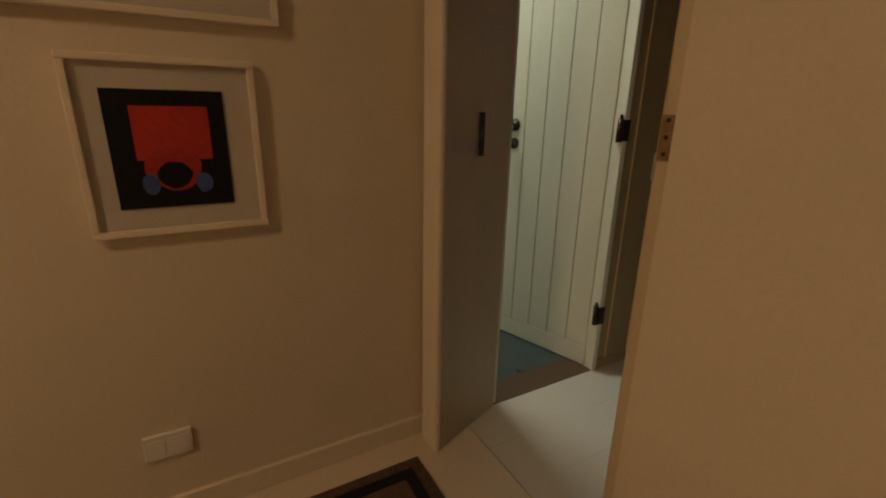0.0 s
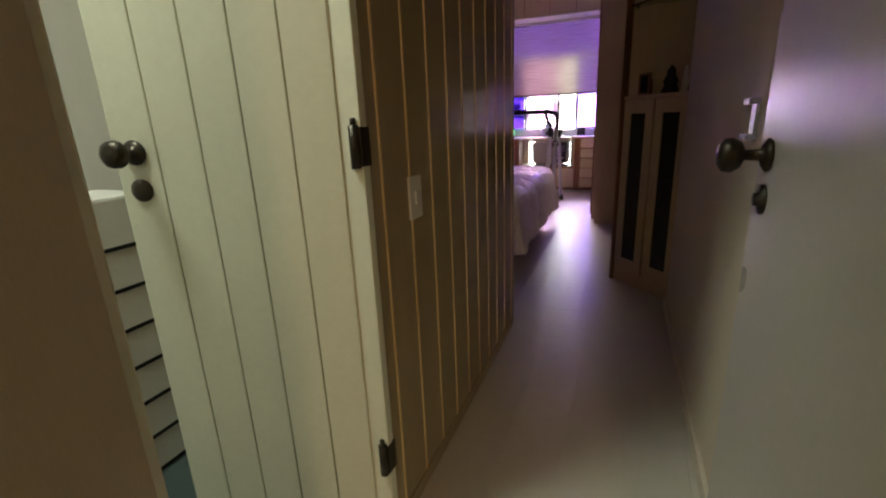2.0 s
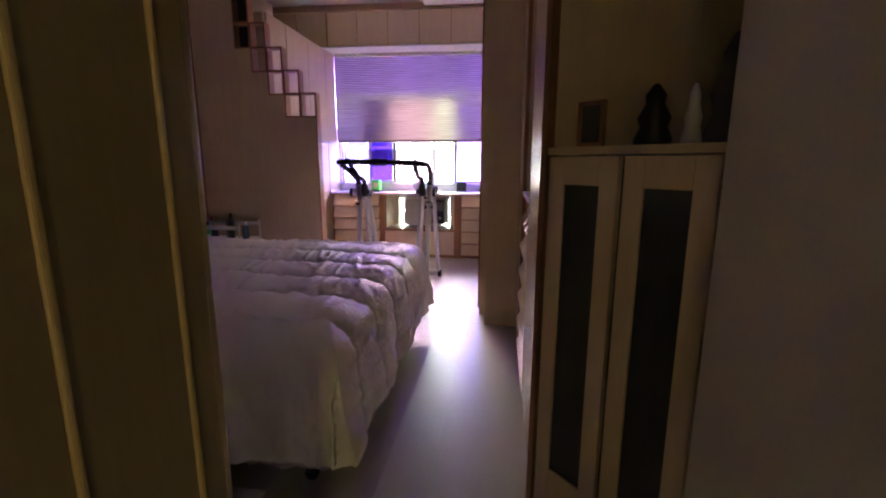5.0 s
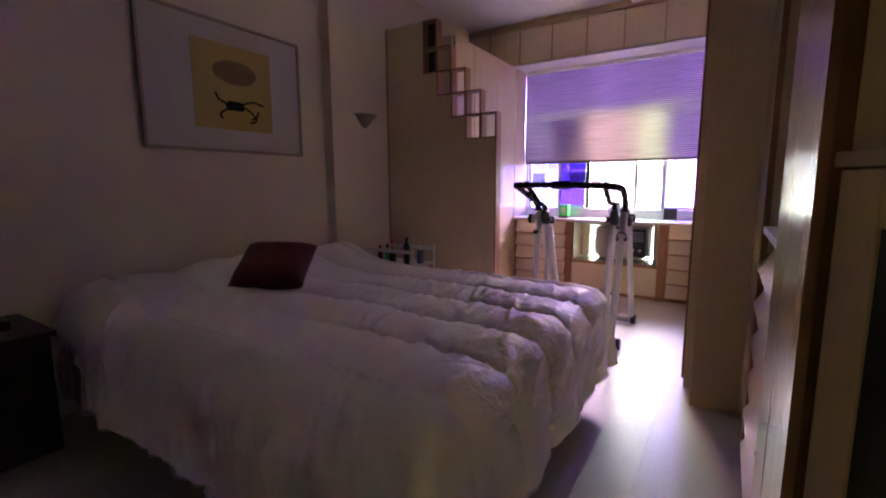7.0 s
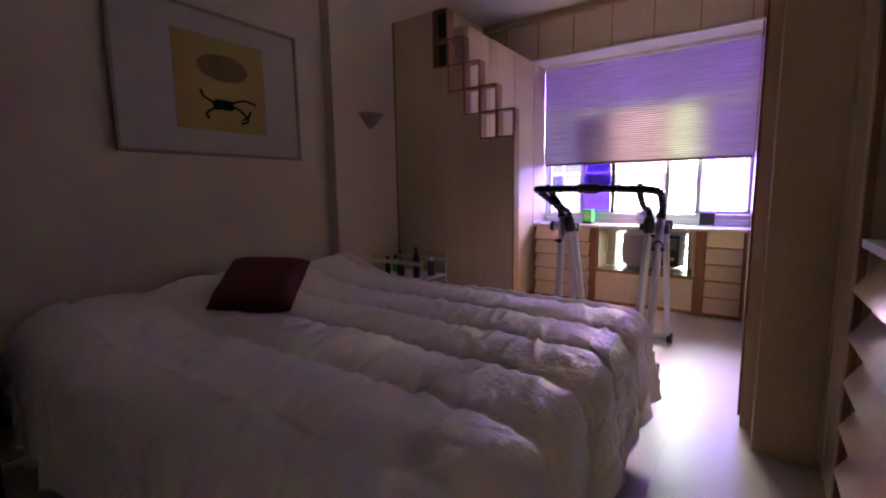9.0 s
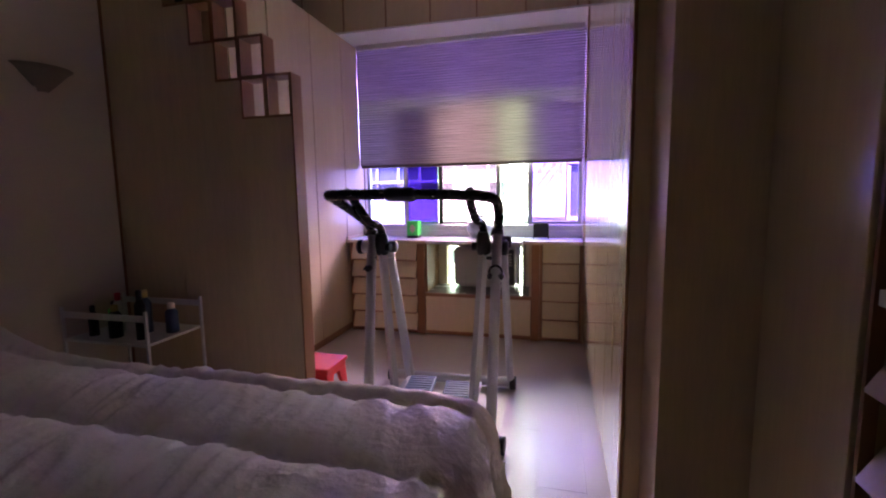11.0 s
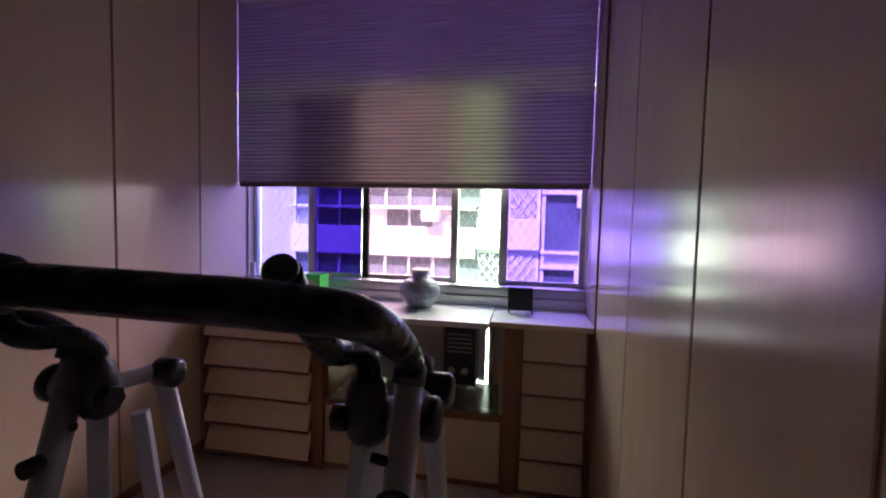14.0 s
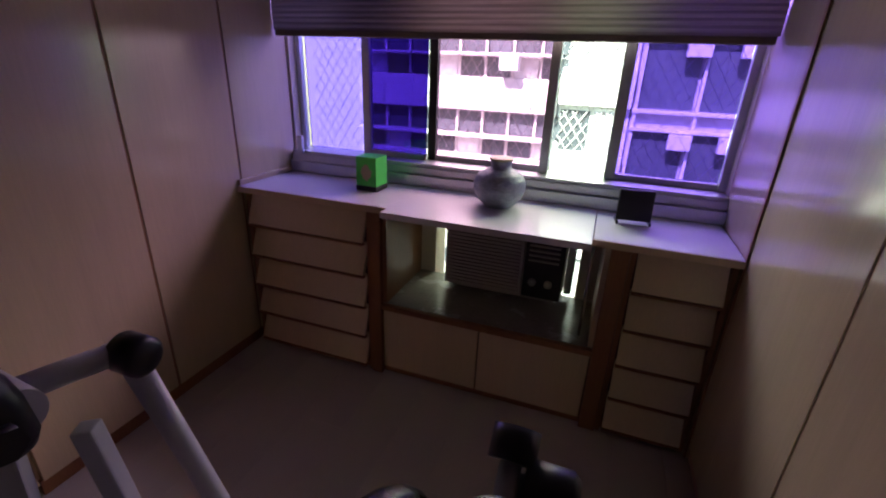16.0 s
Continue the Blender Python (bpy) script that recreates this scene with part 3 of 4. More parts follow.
part("foot", turned(B(-0.062, -0.055, -0.02, 0.05, 0.0, 0.014), pose(-0.33, 5.735, 0.81, 0, 0, 6)), BLACK, db)
part("foot", turned(B(0.055, 0.062, -0.02, 0.05, 0.0, 0.014), pose(-0.33, 5.735, 0.81, 0, 0, 6)), BLACK, db)

# window: rails, sashes and tinted panes
wi = tagged(part("window_1", B(-1.97, 0.0, WY - 0.03, WY + 0.125, 0.88, 0.915, bevel=0.003), ALU), "aluminium sliding window with violet tinted panes", "window", kind="structure")
part("sill", B(-1.97, 0.0, WY - 0.06, WY - 0.03, 0.813, 0.865, bevel=0.003), ALU, wi)
part("rail", B(-1.97, 0.0, WY - 0.04, WY - 0.03, 0.865, 0.90, bevel=0.002), ALU, wi)
part("top_rail", B(-1.97, 0.0, WY, WY + 0.13, 2.48, 2.52), ALU, wi)
part("transom", B(-1.97, 0.0, WY + 0.08, WY + 0.10, 1.985, 2.005), ALU, wi)
for x0, x1, yy in ((-1.97, -1.945, 0.0), (-1.605, -1.565, 0.0), (-1.275, -1.235, 0.03), (-0.735, -0.695, 0.0), (-0.46, -0.415, 0.02), (-0.028, 0.0, 0.0)):
    part("stile", B(x0, x1, WY + yy + 0.05, WY + yy + 0.08, 0.915, 2.48, bevel=0.002), ALU if x0 != -1.275 else BLACK, wi)
for x0, x1, z0, z1, yy, m in ((-1.945, -1.605, 0.915, 1.98, 0.045, TINT_LILAC), (-1.565, -1.275, 0.94, 1.98, 0.015, TINT_DEEP), (-1.235, -0.735, 0.94, 1.98, 0.045, TINT_ROSE),
                              (-0.415, -0.028, 0.94, 1.98, 0.035, TINT_VIOLET), (-1.945, -0.03, 2.02, 2.48, 0.03, TINT_VIOLET)):
    part("pane", B(x0, x1, WY + yy + 0.05, WY + yy + 0.054, z0, z1), m, wi)
for x0, x1, yy in ((-1.565, -1.275, 0.0), (-1.235, -0.735, 0.03), (-0.415, -0.028, 0.02)):
    part("sash_rail", B(x0, x1, WY + yy + 0.05, WY + yy + 0.08, 0.915, 0.94, bevel=0.002), ALU, wi)
lt = part("catch", B(-1.93, -1.90, WY - 0.05, WY - 0.03, 0.90, 0.99, bevel=0.004), ALU, wi, "aluminium sash catch")
# safety net outside
nt = thing("safety_net", "diamond safety net stretched outside the window", "net", -0.98, 6.07, 0.90)
bm = bmesh.new()
for sgn in (-1, 1):
    x = -3.7
    while x < 1.8:
        a, b = (x, 0.9), (x + 1.7 * 0.62, 2.5) if sgn > 0 else (x - 1.7 * 0.62, 2.5)
        pts = [(a[0] + (b[0] - a[0]) * k / 40, a[1] + (b[1] - a[1]) * k / 40) for k in range(41)]
        pts = [p for p in pts if -1.96 <= p[0] <= -0.0]
        if len(pts) > 1:
            tube([(pts[0][0], 6.075, pts[0][1]), (pts[-1][0], 6.075, pts[-1][1])], 0.0011, 4, curved=False, bm=bm)
        x += 0.052
part("netting", bm, SHADEPLASTER, nt)

# roller blind
bl = thing("roller_blind", "half-lowered pleated translucent fabric blind", "blind", -0.98, 5.84, 1.44)
bm = bmesh.new()
N = 96
rows = []
for i in range(N + 1):
    z = 1.462 + (2.50 - 1.462) * i / N
    yy = 5.835 + (0.003 if i % 2 else -0.003)
    rows.append((bm.verts.new((-1.977, yy, z)), bm.verts.new((-0.003, yy, z))))
for a, b in zip(rows, rows[1:]):
    bm.faces.new((a[0], a[1], b[1], b[0]))
part("cloth", bm, BLINDCLOTH, bl)
part("bottom_bar", B(-1.962, -0.012, 5.822, 5.848, 1.436, 1.462, bevel=0.005), mat("blind_bar", (0.20, 0.16, 0.13), 0.5), bl, "dark bottom bar")
part("head_rail", B(-1.965, -0.01, 5.80, 5.87, 2.475, 2.515, bevel=0.006), PLASTICW, bl)

# cupboards above the window
cu = thing("overhead_cupboard", "row of cream cupboards with brown seams above the window", "cupboard", -1.3, 5.6, 2.52)
part("carcass", B(-2.68, 0.0, 5.545, WY, 2.53, H - 0.002), MAPLE, cu)
part("underside", B(-2.68, 0.0, 5.50, WY, 2.515, 2.53, bevel=0.002), PLASTICW, cu, "white underside board")
part("cornice", B(-2.68, 0.0, 5.50, 5.545, 2.915, H - 0.071, bevel=0.004), MAPLE, cu)
x = -2.68
i = 0
while x < -0.05:
    x1 = min(x + 0.372, 0.0)
    part("door", B(x + 0.004, x1 - 0.004, 5.522, 5.544, 2.54, 2.91, bevel=0.002), LAMI, cu)
    part("seam", B(x1 - 0.008, x1 + 0.0, 5.516, 5.522, 2.535, 2.912), TRIM, cu)
    x, i = x1, i + 1

# closets on both sides of the bay
def closet_doors(name, label, xf, s, edges, y1, z1, depth, material=LAMI):
    """Closet with full height doors in the plane x = xf; s: which way it faces."""
    c = thing(name, label, "closet", xf - s * depth / 2, (edges[0] + y1) / 2, 0)
    part("carcass", B(*sorted((xf - s * 0.025, xf - s * depth)), edges[0], y1, 0.0, z1), MAPLE, c)
    part("plinth", B(*sorted((xf - s * 0.012, xf - s * 0.025)), edges[0], y1, 0.0, 0.06), TRIM, c)
    for a, b in zip(edges, edges[1:] + [y1]):
        part("door", B(*sorted((xf, xf - s * 0.022)), a + 0.005, b - 0.005, 0.06, z1 - 0.004, bevel=0.003), material, c)
        part("seam", B(*sorted((xf - s * 0.004, xf - s * 0.024)), b - 0.0045, b + 0.0045, 0.06, z1 - 0.004), TRIM, c)
    return c


closet_doors("closet", "glossy cream closet with brown seams", -1.98, 1, [4.53, 5.04, 5.525], WY - 0.004, 2.512, 0.6)
closet_doors("closet", "tall glossy cream closet with brown seams beside the window", 0.0, -1, [3.44, 3.93, 4.38, 4.91], 5.50, H - 0.075, 0.7)
sp = thing("side_panel", "cream panel between closet and window", "panel", 0.35, 5.7, 0)
part("panel", B(0.0, 0.7, 5.50, WY - 0.004, 0.0, H - 0.075), LAMI, sp)
part("strip", B(-0.006, 0.0, 5.496, 5.512, 0.0, 2.51), TRIM, sp, "brown corner strip")
jt = thing("closet_end_panel", "maple end panel of the window closet", "panel", 0.13, 3.22, 0)
part("panel", B(0.06, 0.86, 3.205, 3.235, 0.0, H - 0.075, bevel=0.002), MAPLE, jt)
part("side", B(0.062, 0.09, 3.237, 3.432, 0.0, H - 0.075), MAPLE, jt)
part("edge_strip", B(0.012, 0.062, 3.425, 3.437, 0.0, H - 0.075, bevel=0.002), MAPLE, jt)
part("edge", B(0.0, 0.011, 3.424, 3.438, 0.06, H - 0.075, bevel=0.002), TRIM, jt, "dark brown edge strip")

# lower drawers behind the stepped screen
lo = thing("closet", "cream closet with slanted lower fronts behind the screen", "closet", -2.28, 4.31, 0)
part("carcass", B(-2.58, -2.02, 4.16, 4.526, 0, 2.512), MAPLE, lo)
part("door", B(-2.002, -1.98, 4.165, 4.522, 0.98, 2.508, bevel=0.003), LAMI, lo)
part("plinth", B(-2.02, -2.0, 4.165, 4.522, 0, 0.05), TRIM, lo)
for i in range(6):
    a = 0.05 + i * 0.153
    bm = bmesh.new()
    q = [(-2.015, a + 0.148), (-1.965, a + 0.02), (-1.985, a + 0.012), (-2.019, a + 0.14)]
    L = [bm.verts.new((p, 4.17, z)) for p, z in q]
    R = [bm.verts.new((p, 4.518, z)) for p, z in q]
    bm.faces.new(L)
    bm.faces.new(R[::-1])
    for j in range(4):
        bm.faces.new((L[j], R[j], R[(j + 1) % 4], L[(j + 1) % 4]))
    part("drawer_front", bm, LAMI, lo)

# stepped screen with open cells
sc = thing("stepped_screen", "wooden screen with a descending staircase of open square cells", "screen", -2.1, 4.1, 0)
Y0, Y1 = 3.94, 4.02
cells = [(-2.175, 2.162), (-2.032, 1.962), (-1.889, 1.771), (-1.746, 1.581)]
part("panel", B(-2.588, -2.175, Y0, Y1, 0.0, 2.592, bevel=0.002), MAPLE, sc)
for (x, z), x2 in zip(cells, (-2.032, -1.889, -1.746, -1.468)):
    part("panel", B(x + 0.0005, x2, Y0, Y1, 0.0, z - 0.012), MAPLE, sc)
part("end_strip", B(-1.468, -1.458, Y0 - 0.004, Y1 + 0.004, 0.0, 1.776, bevel=0.002), TRIM, sc, "brown edge strip")
part("side_strip", B(-2.588, -2.573, Y0 - 0.006, Y0, 0.0, 2.592), TRIM, sc, "brown edge strip")


def cell(x, z, w, h, back=False):
    c = part("cell", B(x, x + w, Y0 - 0.004, Y1 + 0.004, z - 0.012, z), TRIM, sc, "open cell edged in brown wood")
    part("edge", B(x, x + w, Y0 - 0.004, Y1 + 0.004, z + h - 0.012, z + h), TRIM, c)
    for xx in (x, x + w - 0.012):
        part("edge", B(xx, xx + 0.012, Y0 - 0.004, Y1 + 0.004, z, z + h - 0.012), TRIM, c)
    # dark sheet added in place of the unlit cabinet interior behind the cell
    if back:
        part("back", B(x + 0.012, x + w - 0.012, Y1 - 0.012, Y1 - 0.004, z, z + h - 0.012), SMOKED, c, "dark sheet for the shaded cabinet interior behind")


for i, (x, z) in enumerate(cells):
    cell(x, z, 0.143, 0.1955, back=(i == 0))
    cell(x + 0.143, z, 0.143, 0.1955)
cell(-2.175, 2.369, 0.143, 0.223, back=True)

# louvred closet beside the bed
lc = thing("closet", "tall glossy cream closet with open niche and slanted drawers", "closet", 0.55, 2.3, 0)
part("carcass", B(0.28, 0.84, 1.505, 2.125, 0.0, H - 0.075), MAPLE, lc)
part("carcass", B(0.28, 0.84, 2.82, 3.195, 0.0, H - 0.075), MAPLE, lc)
for a, b in ((1.512, 1.874), (1.884, 2.118), (2.83, 3.19)):
    part("door", B(0.252, 0.279, a, b, 0.06, H - 0.08, bevel=0.003), LAMI, lc)
for yy in (1.502, 1.8745, 2.119, 2.813):
    part("seam", B(0.258, 0.28, yy, yy + 0.009, 0.03, H - 0.08), TRIM, lc)
# niche back and base carry the recess shade in their colour
part("niche_back", B(0.80, 0.84, 2.13, 2.81, 0.0, H - 0.075), SHADEINT, lc)
part("niche_top", B(0.28, 0.80, 2.13, 2.81, 2.30, H - 0.075), LAMI, lc)
part("niche_shelf", B(0.262, 0.80, 2.13, 2.81, 0.985, 1.012, bevel=0.002), PLASTICW, lc, "white niche shelf")
part("niche_base", B(0.33, 0.80, 2.13, 2.81, 0.0, 0.97), SHADEINT, lc)
for i in range(6):
    a = 0.03 + i * 0.157
    bm = bmesh.new()
    q = [(0.318, a + 0.15), (0.248, a + 0.03), (0.262, a + 0.018), (0.328, a + 0.14)]
    L = [bm.verts.new((p, 2.135, z)) for p, z in q]
    R = [bm.verts.new((p, 2.805, z)) for p, z in q]
    bm.faces.new(L)
    bm.faces.new(R[::-1])
    for j in range(4):
        bm.faces.new((L[j], R[j], R[(j + 1) % 4], L[(j + 1) % 4]))
    bmesh.ops.bevel(bm, geom=list(bm.edges), offset=0.003, segments=2, affect="EDGES")
    part("drawer_front", bm, LAMI, lc)
nb = thing("tray", "black tray with small items in the closet niche", "tray", 0.5, 2.6, 1.012)
part("dish", B(0.35, 0.65, 2.45, 2.76, 1.012, 1.05, bevel=0.01), BLACK, nb)
hd = thing("hair_brush", "black hair brush lying in the closet niche", "brush", 0.38, 2.33, 1.012)
part("bristle_head", B(0.33, 0.43, 2.3, 2.36, 1.012, 1.045, bevel=0.01), BLACK, hd)
part("grip", tube([(0.43, 2.33, 1.03), (0.52, 2.34, 1.028), (0.58, 2.35, 1.026)], 0.011), BLACK, hd)

# corner cabinet, turned across the corner, with glass shelf and ornaments
CM = Matrix.Translation((0.244, 1.48, 0)) @ Matrix.Rotation(radians(-47), 4, "Z")
cc = thing("corner_cabinet", "maple corner cabinet with two smoked glass doors", "cabinet", 0.25, 1.42, 0)


def cpart(name, bm, m, parent, label=""):
    return part(name, turned(bm, CM), m, parent, label)


W = 0.54
cpart("front_frame", B(0.0, W, 0.012, 0.03, 0.0, 0.09), MAPLE, cc)
cpart("inside", B(0.02, W - 0.02, 0.05, 0.06, 0.09, 1.20), SHADEINT, cc)
cpart("stile", B(0.0, 0.02, -0.006, 0.05, 0.0, H - 0.075), TRIM, cc, "brown corner post")
cpart("stile", B(W, W + 0.03, -0.006, 0.05, 0.0, H - 0.075), MAPLE, cc)
tp = bmesh.new()
vs = [tp.verts.new(v) for v in ((0.242, 1.486, 1.205), (0.609, 1.085, 1.205), (0.80, 1.085, 1.205), (0.80, 1.497, 1.205))]
r = bmesh.ops.extrude_face_region(tp, geom=[tp.faces.new(vs)])
bmesh.ops.translate(tp, vec=(0, 0, 0.022), verts=[v for v in r["geom"] if isinstance(v, bmesh.types.BMVert)])
part("top", tp, MAPLE, cc)
part("back_panel", B(0.80, 0.84, 1.07, 1.497, 0, H - 0.075), MAPLE, cc)
part("back_panel", B(0.28, 0.80, 1.482, 1.497, 1.23, H - 0.075), MAPLE, cc)
part("return_panel", B(0.605, 0.80, 1.051, 1.069, 0.0, H - 0.075), MAPLE, cc)
for x0 in (0.038, 0.285):
    d = cpart("door", B(x0, x0 + 0.055, -0.008, 0.012, 0.092, 1.20, bevel=0.002), MAPLE, cc)
    cpart("frame_side", B(x0 + 0.175, x0 + 0.23, -0.008, 0.012, 0.092, 1.20, bevel=0.002), MAPLE, d)
    cpart("frame_top", B(x0 + 0.055, x0 + 0.175, -0.008, 0.012, 1.12, 1.20, bevel=0.002), MAPLE, d)
    cpart("frame_bottom", B(x0 + 0.055, x0 + 0.175, -0.008, 0.012, 0.092, 0.18, bevel=0.002), MAPLE, d)
    cpart("pane", B(x0 + 0.055, x0 + 0.175, 0.0, 0.006, 0.18, 1.12), SMOKED, d, "smoked ribbed glass pane")
gs = thing("glass_shelf", "clear glass shelf on metal pegs in the corner", "shelf", 0.6, 1.2, 1.74)
tp = bmesh.new()
vs = [tp.verts.new(v) for v in ((0.262, 1.478, 1.74), (0.60, 1.09, 1.74), (0.795, 1.09, 1.74), (0.795, 1.478, 1.74))]
r = bmesh.ops.extrude_face_region(tp, geom=[tp.faces.new(vs)])
bmesh.ops.translate(tp, vec=(0, 0, 0.009), verts=[v for v in r["geom"] if isinstance(v, bmesh.types.BMVert)])
part("pane", tp, GLASSCLEAR, gs)
part("front_edge", tube([(0.262, 1.478, 1.7445), (0.60, 1.09, 1.7445)], 0.0048, curved=False), SMOKED, gs, "dark polished glass edge")
for px, py in ((0.30, 1.463), (0.62, 1.463), (0.62, 1.10)):
    part("peg", tube([(px, py, 1.722), (px, py, 1.74)], 0.012, curved=False), CHROME, gs)
pf = thing("photo_frame", "small brown photo frame standing on the cabinet", "photo frame", 0.38, 1.38, 1.227)
PM = Matrix.Translation((0.37, 1.40, 1.227)) @ Matrix.Rotation(radians(-50), 4, "Z")
for a in ((-0.045, 0.045, 0, 0.012), (-0.045, 0.045, 0.113, 0.125), (-0.045, -0.033, 0.012, 0.113), (0.033, 0.045, 0.012, 0.113)):
    part("frame", turned(B(a[0], a[1], -0.008, 0.006, a[2], a[3], bevel=0.002), PM), TRIM, pf)
part("picture", turned(B(-0.033, 0.033, -0.002, 0.002, 0.012, 0.113), PM), SMOKED, pf)
part("strut", turned(B(-0.01, 0.01, 0.006, 0.05, 0.0, 0.09), PM), TRIM, pf)
for x, y, h, r, m, lab in ((0.53, 1.29, 0.15, 0.045, BLACK, "dark carved ornament on the corner cabinet"), (0.60, 1.23, 0.14, 0.022, PLASTICW, "pale slender figurine on the corner cabinet"),
                           (0.66, 1.18, 0.24, 0.05, DARKBASE, "dark and white tall ornament on the corner cabinet")):
    o = thing("ornament", lab, "ornament", x, y, 1.227)
    part("body", lathe([(r, 1.227), (r * 1.05, 1.227 + h * 0.08), (r * 0.75, 1.227 + h * 0.3), (r * 0.9, 1.227 + h * 0.45), (r * 0.5, 1.227 + h * 0.68), (r * 0.55, 1.227 + h * 0.82), (r * 0.15, 1.227 + h)], x, y, 20), m, o)
o = thing("bowl", "clear glass bowl on the glass shelf", "bowl", 0.58, 1.30, 1.749)
part("bowl", lathe([(0.03, 1.75), (0.05, 1.755), (0.07, 1.78), (0.075, 1.80), (0.068, 1.80), (0.062, 1.78), (0.04, 1.76)], 0.58, 1.30, 28), GLASSCLEAR, o)

for ob in (lc, cc, gs, pf):
    ob.location.x += 0.028

# ---------------------------------------------------------------- bed
BX0, BX1, BYa, BYb, TOP = -2.64, -0.37, 1.34, 3.18, 0.60


def profile(s, length, drop, r=0.13):
    """Horizontal run and fall of cloth laid over a rounded edge."""
    if s <= length - r:
        return s, 0.0
    q = s - (length - r)
    arc = r * math.pi / 2
    if q < arc:
        a = q / r
        return length - r + r * math.sin(a), r * (1 - math.cos(a))
    return length + (q - arc) * 0.10, r + (q - arc)


def duvet():
    bm = bmesh.new()
    nx, ny = 240, 290
    lx, ly = BX1 - BX0, BYb - BYa
    cy, half = (BYa + BYb) / 2, ly / 2
    dropx, dropy = 0.40, 0.42
    sxm, sym = lx + dropx, half + dropy
    grid = []
    for i in range(nx + 1):
        row = []
        sx = sxm * i / nx
        hx, fx = profile(sx, lx, dropx)
        for j in range(ny + 1):
            sy = -sym + 2 * sym * j / ny
            hy, fy = profile(abs(sy), half, dropy, 0.18 if sy < 0 else 0.09)
            hy = math.copysign(hy, sy)
            ch = (sy + 0.04 * noise.noise((sx * 1.1, sy * 0.3, 3)) + 8.95) / 0.305
            f = abs(ch - math.floor(ch) - 0.5) * 2
            puff = (0.018 * (1 - f * f) + 0.021 * (1 - f ** 10)) * (0.9 + 0.3 * noise.noise((sx * 2, ch, 0)))
            puff *= 1 - 0.45 * math.exp(-((sx - lx) / 0.3) ** 2)
            near = max(0.0, f - 0.45)
            wr = noise.noise((sx * 9 + 3, sy * 2.5 + ch * 0.3, 1.7)) + 0.6 * noise.noise((sx * 21, sy * 6, 4.1))
            wr2 = noise.noise((sx * 3.1, sy * 3.7, 9.0))
            crease = abs(noise.noise((sx * 6.5 + 0.8 * wr2, sy * 2.2 + 5, 2.2)))
            n1 = 0.010 * wr * (0.35 + 1.1 * near) + 0.011 * wr2 - 0.012 * (1 - min(1.0, crease * 5)) * (0.3 + near)
            pucker = noise.noise((sx * 17 + ch, ch * 1.3, 6.0)) + 0.5 * noise.noise((sx * 34, ch * 2.0, 8.0))
            n1 += 0.020 * pucker * max(0.0, f - 0.35)
            fold = abs(noise.noise((sx * 13 + sy * 3.2 + 0.7 * wr2, sy * 2.4 - sx * 0.9, 12.5)))
            n1 += 0.013 * (1 - min(1.0, fold * 4.2)) * (0.35 + 0.65 * max(0.0, noise.noise((sx * 1.7, sy * 2.1, 20.0)) + 0.4))
            pillow = 0.125 * math.exp(-((sx - 0.27) / 0.27) ** 2) * (0.75 + 0.35 * math.cos((sy) * 2.9) ** 2)
            fall = max(fx, fy) + 0.25 * min(fx, fy)
            hang = min(1.0, fall / 0.12)
            z = TOP + pillow * (1 - hang) + (puff + n1) * (1 - 0.8 * hang) - fall
            x = BX0 + hx + (puff * 0.5 + n1 * 0.7) * min(1.0, fx / 0.1) + 0.011 * math.sin(sy * 13 + 2 * wr2) * (fx / 0.4)
            y = cy + hy + math.copysign((n1 * 2 + 0.02 * math.sin(sx * 11 + wr2)) * min(1.0, fy / 0.1), sy)
            if fx > 0.09 and fy > 0.09:
                x -= 0.35 * min(fx, fy) * 0.4
                y -= math.copysign(0.35 * min(fx, fy) * 0.4, sy)
            lim = 0.17 + 0.03 * noise.noise((x * 2, y * 2, 5)) if fx >= fy else 0.19
            row.append(bm.verts.new((x, y, max(z, lim))))
        grid.append(row)
    for i in range(nx):
        for j in range(ny):
            bm.faces.new((grid[i][j], grid[i + 1][j], grid[i + 1][j + 1], grid[i][j + 1])).smooth = True
    return bm


bd = thing("bed", "wide double bed on a dark base with castor feet", "bed", -1.5, 2.45, 0)
part("base", B(BX0, BX1 - 0.10, BYa + 0.06, BYb - 0.06, 0.12, 0.34, bevel=0.01), DARKBASE, bd)
part("mattress", B(BX0, BX1 - 0.07, BYa + 0.05, BYb - 0.05, 0.34, TOP - 0.03, bevel=0.05), PLASTICW, bd)
for x in (BX0 + 0.12, BX1 - 0.16):
    for y in (BYa + 0.14, BYb - 0.12):
        lg = part("leg", tube([(x, y, 0.04), (x, y, 0.13)], 0.022, curved=False), BLACK, bd)
        part("castor", turned(lathe([(0.024, -0.012), (0.026, -0.008), (0.026, 0.008), (0.024, 0.012)], seg=18), Matrix.Translation((x, y, 0.026)) @ Matrix.Rotation(radians(90), 4, "X")), BLACK, lg)
dv = thing("duvet", "white satin quilted duvet spread over the bed", "duvet", -1.5, 2.45, TOP)
part("cover", duvet(), DUVET, dv)


